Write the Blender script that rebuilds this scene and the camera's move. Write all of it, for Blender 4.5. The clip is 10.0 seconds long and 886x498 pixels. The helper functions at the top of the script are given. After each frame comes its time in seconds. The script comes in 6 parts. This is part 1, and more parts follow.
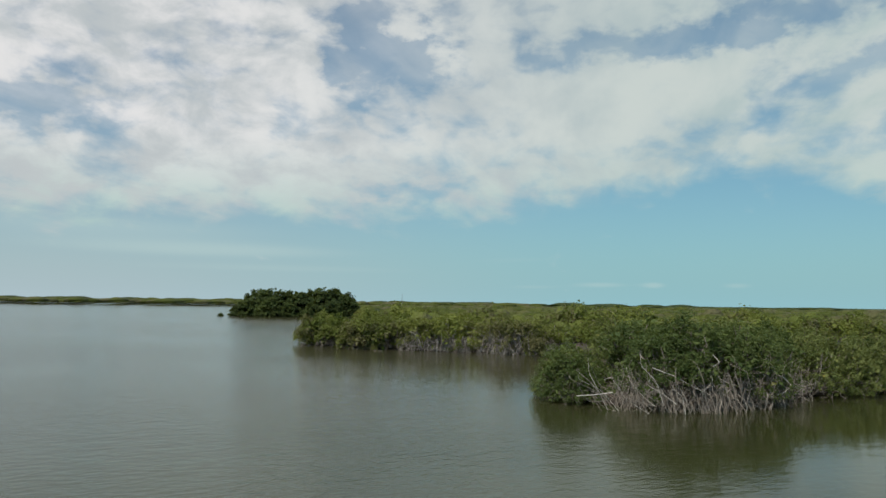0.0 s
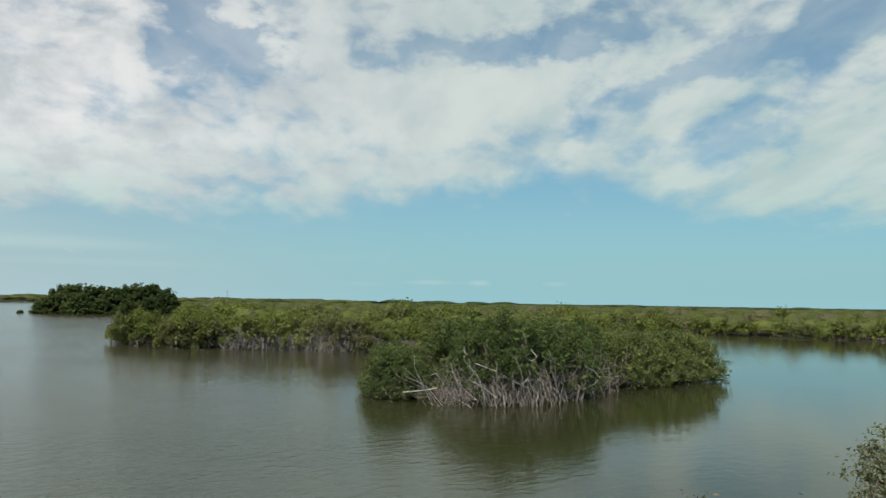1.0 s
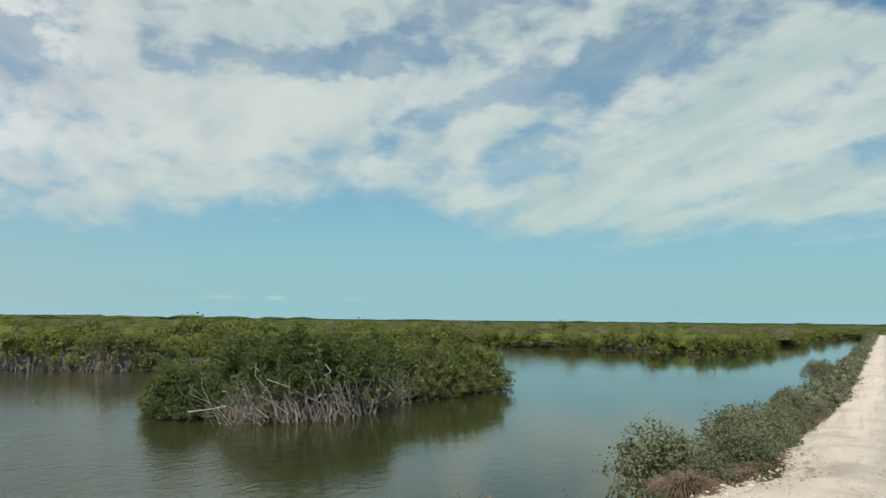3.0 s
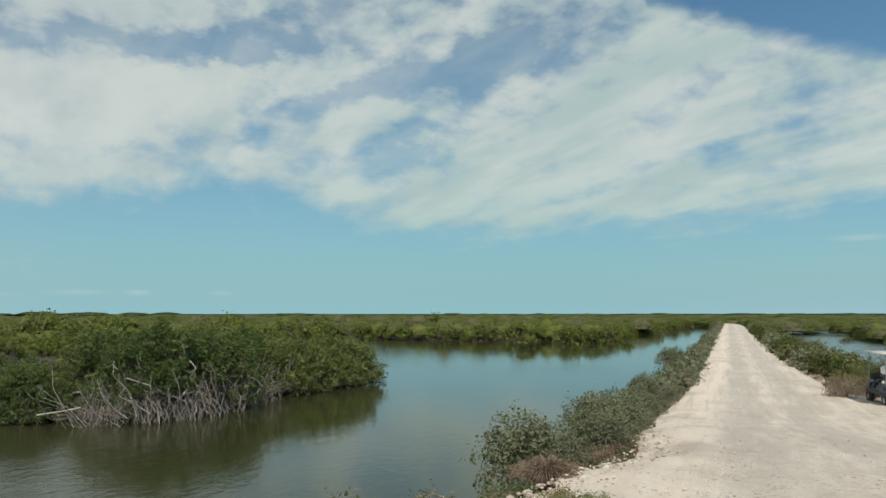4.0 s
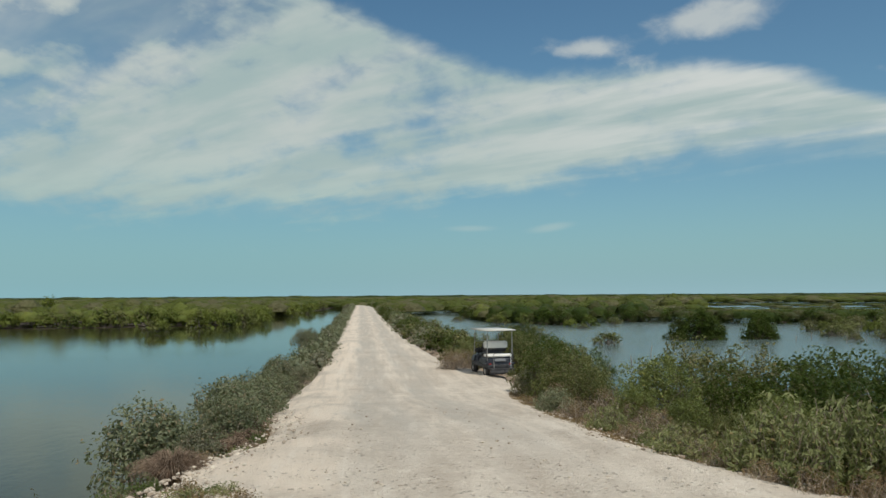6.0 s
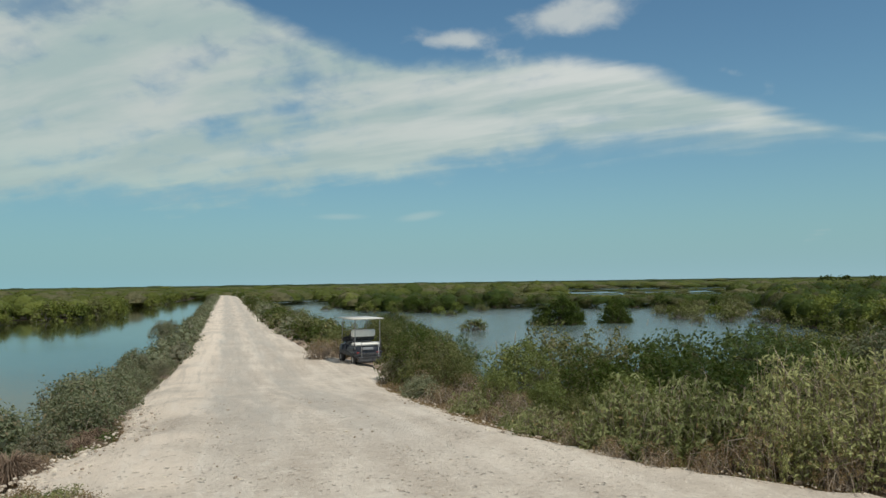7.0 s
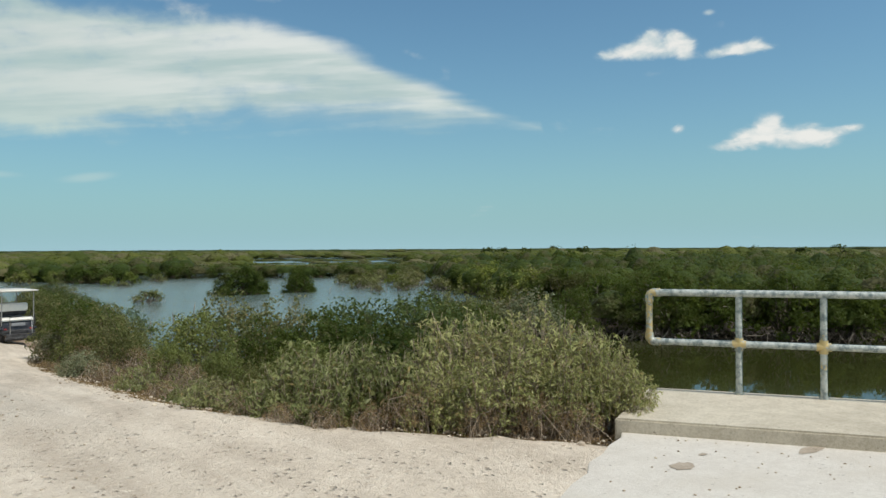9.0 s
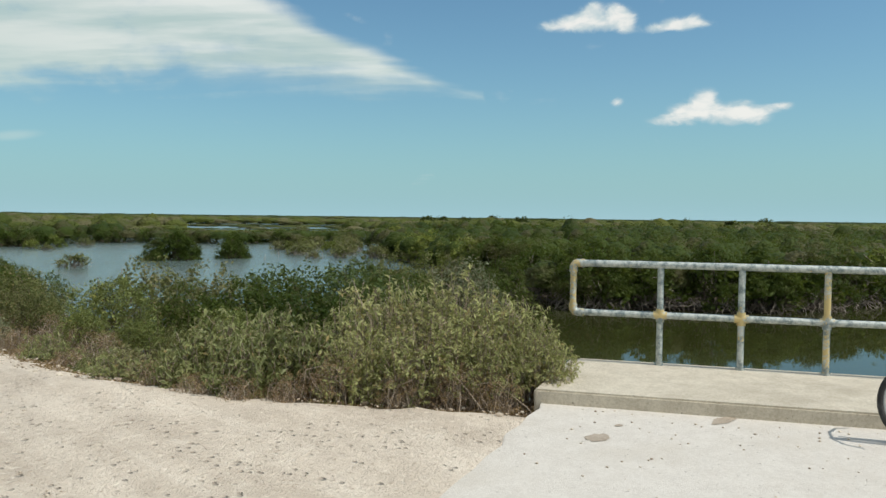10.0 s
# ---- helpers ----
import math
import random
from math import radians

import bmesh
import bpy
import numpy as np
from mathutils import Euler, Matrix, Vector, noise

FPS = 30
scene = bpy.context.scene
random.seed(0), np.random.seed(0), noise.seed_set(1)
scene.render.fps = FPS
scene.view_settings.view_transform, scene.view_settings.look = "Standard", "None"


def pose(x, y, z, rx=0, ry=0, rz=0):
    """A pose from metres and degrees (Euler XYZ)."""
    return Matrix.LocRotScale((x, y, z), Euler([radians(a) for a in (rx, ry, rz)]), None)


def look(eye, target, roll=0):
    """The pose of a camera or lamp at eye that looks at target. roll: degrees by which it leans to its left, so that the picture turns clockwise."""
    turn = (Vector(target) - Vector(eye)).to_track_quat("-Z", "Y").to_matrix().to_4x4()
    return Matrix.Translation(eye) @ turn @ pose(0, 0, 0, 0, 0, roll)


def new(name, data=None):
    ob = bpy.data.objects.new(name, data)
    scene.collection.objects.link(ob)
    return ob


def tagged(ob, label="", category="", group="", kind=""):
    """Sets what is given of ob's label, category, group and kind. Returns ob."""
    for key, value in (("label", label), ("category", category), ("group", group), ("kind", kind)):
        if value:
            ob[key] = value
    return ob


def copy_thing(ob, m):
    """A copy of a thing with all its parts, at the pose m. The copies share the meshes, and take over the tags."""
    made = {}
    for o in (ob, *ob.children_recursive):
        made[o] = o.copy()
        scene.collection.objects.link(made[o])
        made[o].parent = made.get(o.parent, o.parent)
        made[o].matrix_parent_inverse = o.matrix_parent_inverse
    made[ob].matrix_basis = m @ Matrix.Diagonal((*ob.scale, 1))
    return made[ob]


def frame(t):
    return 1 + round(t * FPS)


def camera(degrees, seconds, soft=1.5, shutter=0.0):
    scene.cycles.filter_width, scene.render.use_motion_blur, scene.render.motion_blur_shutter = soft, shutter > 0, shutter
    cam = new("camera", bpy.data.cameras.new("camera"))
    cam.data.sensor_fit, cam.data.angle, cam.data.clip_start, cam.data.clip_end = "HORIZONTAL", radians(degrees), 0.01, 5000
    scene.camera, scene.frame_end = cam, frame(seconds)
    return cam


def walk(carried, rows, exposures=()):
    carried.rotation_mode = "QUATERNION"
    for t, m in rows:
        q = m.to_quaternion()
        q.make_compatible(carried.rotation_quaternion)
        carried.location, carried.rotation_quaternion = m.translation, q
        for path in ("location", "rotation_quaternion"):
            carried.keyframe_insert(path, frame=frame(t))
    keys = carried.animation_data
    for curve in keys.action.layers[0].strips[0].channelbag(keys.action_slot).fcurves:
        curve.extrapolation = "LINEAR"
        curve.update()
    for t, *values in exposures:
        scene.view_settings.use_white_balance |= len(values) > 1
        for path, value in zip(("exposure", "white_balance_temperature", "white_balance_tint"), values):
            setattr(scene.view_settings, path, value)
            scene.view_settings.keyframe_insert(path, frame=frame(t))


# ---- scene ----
cam = camera(60.3, 10.0, soft=1.5)
PATH = [
    (0, pose(-0.183, -0.215, 1.722, 94.07, -0.77, 57.64)),
    (0.5, pose(-0.169, -0.169, 1.727, 93.84, -0.62, 50.13)),
    (1, pose(-0.185, -0.125, 1.743, 94.02, -0.90, 44.94)),
    (1.5, pose(-0.154, -0.061, 1.729, 94.17, -1.80, 42.02)),
    (2, pose(-0.181, -0.033, 1.740, 94.81, -1.50, 38.66)),
    (2.5, pose(-0.117, -0.055, 1.720, 95.04, -1.01, 34.35)),
    (4, pose(-0.007, -0.024, 1.701, 94.86, 0.04, 20.50)),
    (4.5, pose(0.019, -0.003, 1.709, 93.53, 0.10, 15.30)),
    (5, pose(0.016, 0.084, 1.693, 93.40, 0.45, 9.89)),
    (5.5, pose(-0.008, 0.161, 1.708, 93.68, 0.40, 1.51)),
    (6, pose(-0.004, 0.143, 1.713, 93.48, 0.37, -6.16)),
    (7.5, pose(0.094, 0.144, 1.713, 91.78, 0.70, -20.33)),
    (8, pose(0.091, 0.076, 1.705, 91.23, 0.39, -25.80)),
    (8.5, pose(0.122, 0.046, 1.708, 91.01, 0.92, -31.99)),
    (9, pose(0.161, 0.046, 1.707, 90.00, 0.29, -39.17)),
    (9.5, pose(0.284, 0.071, 1.704, 88.26, 1.45, -42.96)),
    (10, pose(0.436, 0.092, 1.696, 87.63, -0.69, -43.67)),
]
walk(cam, PATH, [(0, -0.04), (0.6, 0.05), (1.5, 0.08), (2.5, 0.08), (4.5, -0.10), (6, -0.22), (7.5, -0.14), (8.5, 0.02), (9.2, 0.04), (10, 0.09)])

# ---- sky and sun ----
SUN_BEARING, SUN_HEIGHT = 154.0, 54.0
sun = new("sun", bpy.data.lights.new("sun", "SUN"))
sun.data.energy, sun.data.angle, sun.data.color = 3.6, radians(0.6), (1.0, 0.95, 0.87)
_d = Vector((math.sin(radians(SUN_BEARING)) * math.cos(radians(SUN_HEIGHT)),
             math.cos(radians(SUN_BEARING)) * math.cos(radians(SUN_HEIGHT)), math.sin(radians(SUN_HEIGHT))))
sun.matrix_world = look(_d * 50, (0, 0, 0))


class Nodes:
    """Short-hand to lay out shader nodes."""

    def __init__(self, tree):
        self.tree = tree
        tree.nodes.clear()

    def add(self, kind, settings=None, **links):
        n = self.tree.nodes.new(kind)
        for key, value in (settings or {}).items():
            if key == "operation":
                n.operation = value
            elif key == "blend_type":
                n.blend_type = value
            elif key == "data_type":
                n.data_type = value
            elif key == "noise_dimensions":
                n.noise_dimensions = value
            elif key == "feature":
                n.feature = value
        for key, value in links.items():
            sock = n.inputs[int(key[1:])] if key[0] == "_" and key[1:].isdigit() else n.inputs[key.replace("_", " ")]
            if isinstance(value, bpy.types.NodeSocket):
                self.tree.links.new(value, sock)
            else:
                sock.default_value = value
        return n

    def math(self, op, a, b=0.0, c=0.0, clamp=False):
        n = self.add("ShaderNodeMath", {"operation": op}, _0=a, _1=b, _2=c)
        n.use_clamp = clamp
        return n.outputs[0]

    def noise(self, vector, scale, detail=4.0, rough=0.55, distortion=0.0):
        return self.add("ShaderNodeTexNoise", Vector=vector, Scale=scale, Detail=detail, Roughness=rough, Distortion=distortion).outputs[0]

    def ramp(self, value, low, high, to_low=0.0, to_high=1.0):
        n = self.add("ShaderNodeMapRange", Value=value, From_Min=low, From_Max=high, To_Min=to_low, To_Max=to_high)
        n.interpolation_type = "SMOOTHSTEP"
        return n.outputs[0]

    def mix(self, factor, a, b, mode="MIX"):
        n = self.add("ShaderNodeMix", {"data_type": "RGBA", "blend_type": mode}, _0=factor, _6=a, _7=b)
        return n.outputs[2]


def rgb(r, g, b):
    return (r, g, b, 1.0)


def build_sky():
    """Tropical sky: a streaky white cloud deck that ends in a point, small cumulus, pale haze at the horizon."""
    w = bpy.data.worlds.new("sky")
    scene.world = w
    w.use_nodes = True
    nd = Nodes(w.node_tree)
    sky = nd.add("ShaderNodeTexSky")
    sky.sky_type, sky.sun_disc = "NISHITA", False
    sky.sun_elevation, sky.sun_rotation = radians(SUN_HEIGHT), radians(SUN_BEARING)
    sky.air_density, sky.dust_density, sky.ozone_density = 1.0, 1.2, 1.5
    way = nd.add("ShaderNodeTexCoord").outputs["Generated"]
    x, y, z = nd.add("ShaderNodeSeparateXYZ", Vector=way).outputs
    az = nd.math("MULTIPLY", nd.math("ARCTAN2", x, y), 180 / math.pi)
    el = nd.math("MULTIPLY", nd.math("ARCSINE", z), 180 / math.pi)
    # the deck seen in perspective, drawn out along x
    up = nd.math("ADD", nd.math("MAXIMUM", z, 0.0), 0.10)
    flat = nd.add("ShaderNodeCombineXYZ", X=nd.math("DIVIDE", x, up), Y=nd.math("DIVIDE", y, up), Z=0.0).outputs[0]
    turned = nd.add("ShaderNodeMapping", Vector=flat, Rotation=(0, 0, radians(-136))).outputs[0]
    drawn = nd.add("ShaderNodeMapping", Vector=turned, Scale=(0.36, 1.0, 1.0)).outputs[0]
    streak, wisp = nd.noise(drawn, 1.5, 5.0, 0.48, 0.35), nd.noise(drawn, 4.2, 4.0, 0.50, 0.4)
    face = nd.add("ShaderNodeCombineXYZ", X=nd.math("MULTIPLY", az, 0.6), Y=el, Z=0.0).outputs[0]
    heap, puff = nd.noise(face, 0.16, 5.0, 0.52, 0.4), nd.noise(face, 0.50, 5.0, 0.54, 0.3)

    def plus(*values):
        t = values[0]
        for v in values[1:]:
            t = nd.math("ADD", t, v)
        return t

    def times(a, b):
        return nd.math("MULTIPLY", a, b)

    stir = nd.add("ShaderNodeTexNoise", Vector=face, Scale=0.22, Detail=5.0, Roughness=0.6)
    sx, sy, sz = nd.add("ShaderNodeSeparateXYZ", Vector=stir.outputs["Color"]).outputs
    az_torn, el_torn = plus(az, times(nd.math("SUBTRACT", sx, 0.5), 15.0)), plus(el, times(nd.math("SUBTRACT", sy, 0.5), 7.0))

    def bank(a, e, ra, re, tilt, amount, torn=False):
        """A soft oval at a bearing and height in degrees; torn: with a ragged rim."""
        da, de = nd.math("SUBTRACT", az_torn if torn else az, a), nd.math("SUBTRACT", el_torn if torn else el, e)
        c, s = math.cos(radians(tilt)), math.sin(radians(tilt))
        u = plus(times(da, c / ra), times(de, s / ra))
        v = plus(times(da, -s / re), times(de, c / re))
        return times(nd.math("POWER", 2.718, times(plus(times(u, u), times(v, v)), -1.0)), amount)

    def bent_line(points):
        """Height over bearing along a line of corners."""
        (a0, e0), out, last = points[0], points[0][1], 0.0
        for (p, q), (r, s) in zip(points, points[1:]):
            k = (s - q) / (r - p)
            out = plus(out, times(nd.math("MAXIMUM", nd.math("SUBTRACT", az, p), 0.0), k - last))
            last = k
        return out

    low = bent_line(((-180, 9), (-95, 4.4), (-70, 5.2), (-53, 5.8), (-45, 7.0), (-37, 8.8), (-30, 7.2), (-26, 6.0), (-20, 5.0), (-14, 5.0), (2, 5.6), (12, 7.0), (25, 8.5), (44, 8.4), (60, 8.0)))
    top = bent_line(((-180, 60), (-24, 60), (-5, 23.0), (1.3, 20.6), (5.3, 19.0), (11.5, 17.0), (16, 16.8), (25.4, 17.0), (29.5, 15.8), (32.7, 14.8), (37.9, 12.9), (41.2, 11.3), (46.5, 9.2), (56, -10), (60, -10)))
    inner = nd.math("MINIMUM", nd.math("MINIMUM", nd.math("DIVIDE", nd.math("SUBTRACT", el, low), 2.6), nd.math("DIVIDE", nd.math("SUBTRACT", top, el), 1.5)), 1.0)
    inner = plus(nd.math("MAXIMUM", inner, -2.0), times(nd.math("SUBTRACT", sz, 0.5), 0.7), times(nd.math("SUBTRACT", puff, 0.5), nd.ramp(az, 20.0, 34.0, 1.5, 0.5)))
    gaps = plus(bank(-62, 19.7, 3.4, 2.0, -40, 0.8, True), bank(-65, 16.8, 1.8, 1.8, 0, 0.55, True), bank(-88, 12.6, 5, 1.5, 10, 0.75, True), bank(-40, 19.0, 12, 0.9, 6, 0.42, True), bank(-22, 18.0, 8, 1.6, 12, 0.36, True),
                bank(-36, 12.8, 9, 1.4, 8, 0.22, True), bank(-27, 11.3, 7, 1.5, 18, 0.16, True), bank(-60, 8.4, 5, 0.8, 0, 0.35, True), bank(-25, 23, 14, 1.4, 6, 0.3, True), bank(-20, 13.5, 8, 1.0, 16, 0.25, True), bank(-16, 19, 9, 2.2, 10, 0.22, True), bank(-28, 16, 6, 1.2, 12, 0.25, True))
    heaped = nd.ramp(az, -72.0, -50.0, 1.0, 0.0)
    lump = nd.add("ShaderNodeMix", _0=heaped, _2=streak, _3=heap).outputs[0]
    d = plus(times(inner, 0.62), times(gaps, -1.0), times(nd.math("SUBTRACT", lump, 0.5), 0.95), times(nd.math("SUBTRACT", wisp, 0.5), 0.62), times(nd.math("SUBTRACT", puff, 0.5), times(heaped, 0.35)))
    deck = nd.math("MAXIMUM", nd.ramp(d, nd.ramp(az, -75.0, -45.0, -0.06, 0.02), 0.62), times(nd.ramp(inner, 0.0, 1.0), nd.ramp(wisp, 0.34, 0.66, 0.28, 0.66)))
    thick = nd.ramp(d, 0.15, 0.85)
    loose = nd.ramp(plus(bank(26.5, 19.2, 4.2, 1.6, 6, 0.75), bank(16.5, 17.9, 3.0, 0.7, 4, 0.5), bank(20, 17.0, 5, 0.9, -20, 0.3), bank(37, 14.2, 1.6, 0.4, -20, 0.3),
                         times(nd.math("SUBTRACT", puff, 0.5), 1.1), times(nd.math("SUBTRACT", wisp, 0.5), 0.4)), 0.18, 0.75)
    thin = nd.ramp(plus(bank(14.3, 5.0, 2.0, 0.40, 8, 0.7), bank(8.3, 5.0, 2.4, 0.32, 0, 0.6), bank(-42.2, 1.5, 1.0, 0.28, 0, 0.6), bank(-46, 1.5, 2.4, 0.26, 0, 0.55), bank(-36.6, 1.5, 1.3, 0.26, 0, 0.5), bank(-51, 1.3, 2.4, 0.22, 0, 0.4),
                        bank(-52, 3.3, 5, 0.35, 2, 0.30), bank(-75, 3.6, 12, 0.6, 0, 0.6), bank(-82, 5.0, 14, 1.1, 0, 0.5), bank(-70, 2.4, 14, 0.4, 0, 0.4), 0.0), 0.18, 0.75, 0.0, 0.5)
    heaps = plus(bank(51.4, 13.85, 0.92, 0.42, 0, 0.7), bank(53.0, 14.03, 1.00, 0.67, 0, 0.9), bank(54.4, 14.24, 1.15, 0.83, 0, 1.0), bank(56.0, 14.21, 1.00, 0.83, 0, 1.0), bank(57.0, 13.90, 0.69, 0.75, 0, 0.8),
                 bank(54.4, 15.09, 0.54, 0.42, 0, 0.7), bank(56.2, 14.80, 0.62, 0.42, 0, 0.6), bank(58.7, 13.45, 0.77, 0.38, 0, 0.8), bank(60.2, 13.62, 0.92, 0.46, 0, 1.0), bank(61.4, 13.80, 0.77, 0.50, 0, 0.95),
                 bank(62.4, 13.55, 0.69, 0.29, 0, 0.6), bank(59.8, 7.13, 1.31, 0.38, 0, 0.7), bank(61.0, 7.61, 1.08, 0.75, 0, 0.9), bank(62.2, 8.15, 0.85, 0.92, 0, 1.0), bank(62.8, 8.65, 0.46, 0.50, 0, 0.7),
                 bank(63.6, 7.23, 1.31, 0.67, 0, 1.0), bank(64.8, 7.60, 1.00, 0.67, 0, 1.0), bank(65.9, 7.15, 0.85, 0.58, 0, 0.8), bank(66.8, 7.68, 0.77, 0.29, 0, 0.6), bank(67.6, 7.84, 0.62, 0.29, 0, 0.7),
                 bank(56.3, 8.49, 0.50, 0.38, 0, 0.62), bank(58.5, 16.24, 0.54, 0.25, 0, 0.4))
    bottoms = plus(bank(54.0, 12.80, 3.46, 0.38, 0, 0.9), bank(60.5, 12.61, 3.08, 0.33, 0, 0.7), bank(63.7, 6.00, 4.62, 0.50, 0, 1.0))
    grain = nd.noise(face, 1.1, 6.0, 0.58, 0.5)
    hd = plus(heaps, times(bottoms, -0.9), times(times(nd.math("SUBTRACT", grain, 0.5), 1.7), nd.ramp(heaps, 0.04, 0.45)))
    cumulus = nd.ramp(hd, 0.12, 1.02)
    # clouds that go on overhead and behind
    over = times(nd.ramp(plus(nd.noise(drawn, 0.8, 5.0, 0.55, 0.5), nd.ramp(az, -60.0, 60.0, 0.10, -0.08)), 0.46, 0.70), nd.ramp(el, 22.0, 30.0))

    blue = nd.mix(1.0, sky.outputs[0], nd.mix(nd.ramp(az, -20.0, 30.0), rgb(0.62, 0.93, 1.02), rgb(0.78, 1.10, 1.16)), "MULTIPLY")
    west = nd.mix(nd.ramp(az, -88.0, -40.0), rgb(4.9, 6.2, 6.7), rgb(3.2, 6.0, 6.6))
    haze = nd.mix(nd.ramp(az, -35.0, 30.0), west, rgb(3.0, 5.9, 6.5))
    col = nd.mix(times(nd.math("POWER", 2.718, times(nd.math("MULTIPLY", nd.math("MAXIMUM", el, 0.0), nd.ramp(az, -45.0, 25.0, 0.60, 1.0)), -0.17)), 0.95), blue, haze)
    col = nd.mix(times(nd.math("POWER", 2.718, times(nd.math("MAXIMUM", el, 0.0), -0.42)), nd.ramp(az, -15.0, 12.0, 0.10, 0.45)), col, rgb(4.7, 6.2, 6.9))
    far_tone = nd.mix(nd.ramp(az, -70.0, -20.0), rgb(6.0, 6.4, 6.5), rgb(4.95, 6.3, 6.1))
    lit = nd.mix(nd.ramp(el, 4.0, 13.0), rgb(5.0, 6.8, 6.3), nd.mix(nd.ramp(az, -80.0, -40.0), rgb(9.1, 9.0, 8.9), nd.mix(nd.ramp(az, 5.0, 28.0), rgb(6.85, 7.5, 7.1), rgb(8.2, 8.6, 8.2))))
    relief = nd.ramp(plus(times(nd.noise(drawn, 3.0, 5.0, 0.55, 0.2), nd.math("SUBTRACT", 1.0, heaped)), times(nd.noise(face, 0.30, 6.0, 0.6, 0.3), heaped)), 0.34, 0.66)
    body = nd.mix(relief, far_tone, lit)
    col = nd.mix(times(thin, 1.0), col, rgb(5.4, 7.0, 6.9))
    col = nd.mix(times(deck, nd.ramp(thick, 0.0, 1.0, 0.74, 0.94)), col, body)
    col = nd.mix(times(loose, 0.8), col, rgb(7.0, 7.5, 7.3))
    col = nd.mix(times(over, 0.85), col, rgb(6.2, 6.6, 6.6))
    heap_tone = nd.mix(nd.ramp(plus(times(hd, 0.5), times(nd.math('SUBTRACT', nd.noise(face, 1.0, 5.0, 0.55, 0.5), 0.5), 2.0), times(bottoms, -0.7)), 0.10, 0.85), rgb(5.9, 7.0, 7.2), rgb(9.4, 9.3, 8.8))
    col = nd.mix(times(cumulus, 0.93), col, heap_tone)
    bg = nd.add("ShaderNodeBackground", Color=col, Strength=0.09)
    out = nd.add("ShaderNodeOutputWorld")
    nd.tree.links.new(bg.outputs[0], out.inputs[0])


build_sky()


# ---- materials ----
def material(name):
    m = bpy.data.materials.new(name)
    m.use_nodes = True
    return m, Nodes(m.node_tree)


def finish(m, nd, color, rough=0.7, bump=None, strength=0.3, distance=0.02, metallic=0.0, extra=None):
    sh = nd.add("ShaderNodeBsdfPrincipled", Base_Color=color, Roughness=rough, Metallic=metallic, **(extra or {}))
    if bump is not None:
        b = nd.add("ShaderNodeBump", Strength=strength, Distance=distance, Height=bump)
        nd.tree.links.new(b.outputs[0], sh.inputs["Normal"])
    out = nd.add("ShaderNodeOutputMaterial")
    nd.tree.links.new(sh.outputs[0], out.inputs[0])
    return m


def leaf_material(name, dark, light, dry, dry_share=0.06, gloss=0.5, patch_scale=0.5, twig=(0.16, 0.13, 0.085), twiggy=0.0, speckle=0.40, leafy=0.0):
    """Leaves that differ one by one and bunch by bunch, with some yellowed ones, bare twiggy patches, and light that shines through."""
    m, nd = material(name)
    geo = nd.add("ShaderNodeNewGeometry")
    per, pos = geo.outputs["Random Per Island"], geo.outputs["Position"]
    each = nd.add("ShaderNodeObjectInfo").outputs["Random"]
    patch, wide = nd.noise(pos, patch_scale, 3.0), nd.noise(pos, patch_scale * 0.22, 2.0)
    f = nd.math("ADD", nd.math("ADD", nd.math("MULTIPLY", per, speckle), nd.math("MULTIPLY", patch, 0.95 - speckle)), nd.math("ADD", nd.math("MULTIPLY", wide, 0.45), nd.math("MULTIPLY", each, 0.22)))
    col = nd.mix(nd.ramp(f, 0.38, 1.18), rgb(*dark), rgb(*light))
    if twiggy:
        bare = nd.ramp(nd.math("ADD", nd.noise(pos, patch_scale * 0.45, 4.0, 0.6), nd.math("MULTIPLY", per, 0.16)), 0.59, 0.70, 0.0, twiggy)
        col = nd.mix(bare, col, rgb(*twig))
    if dry_share:
        wither = nd.math("GREATER_THAN", nd.math("FRACT", nd.math("MULTIPLY", per, 37.3)), 1.0 - dry_share)
        col = nd.mix(nd.math("MULTIPLY", wither, 0.8), col, rgb(*dry))
    sh = nd.add("ShaderNodeBsdfPrincipled", Base_Color=col, Roughness=gloss)
    sh.inputs["Specular IOR Level"].default_value = 0.25
    if leafy:
        # bunches of leaves on the dense canopy, of the given size in metres
        bunch = nd.add("ShaderNodeTexVoronoi", Vector=pos, Scale=1.0 / leafy, Randomness=1.0)
        rough = nd.math("ADD", nd.math("MULTIPLY", bunch.outputs["Distance"], -0.8), nd.noise(pos, 0.7 / leafy, 4.0, 0.65))
        b = nd.add("ShaderNodeBump", Strength=0.9, Distance=leafy * 0.9, Height=rough)
        nd.tree.links.new(b.outputs[0], sh.inputs["Normal"])
    tr = nd.add("ShaderNodeBsdfTranslucent", Color=nd.mix(0.35, col, rgb(0.24, 0.28, 0.04)))
    mixed = nd.add("ShaderNodeMixShader", _0=0.38, _1=sh.outputs[0], _2=tr.outputs[0])
    out = nd.add("ShaderNodeOutputMaterial")
    nd.tree.links.new(mixed.outputs[0], out.inputs[0])
    return m


def bark_material(name, dark, light, scale=6.0):
    m, nd = material(name)
    pos = nd.add("ShaderNodeNewGeometry").outputs["Position"]
    per = nd.add("ShaderNodeNewGeometry").outputs["Random Per Island"]
    n1, n2 = nd.noise(pos, scale, 4.0), nd.noise(pos, scale * 6, 3.0)
    f = nd.math("ADD", nd.math("MULTIPLY", n1, 0.5), nd.math("ADD", nd.math("MULTIPLY", n2, 0.3), nd.math("MULTIPLY", per, 0.5)))
    return finish(m, nd, nd.mix(nd.ramp(f, 0.3, 0.95), rgb(*dark), rgb(*light)), 0.85, n2, 0.5, 0.01)


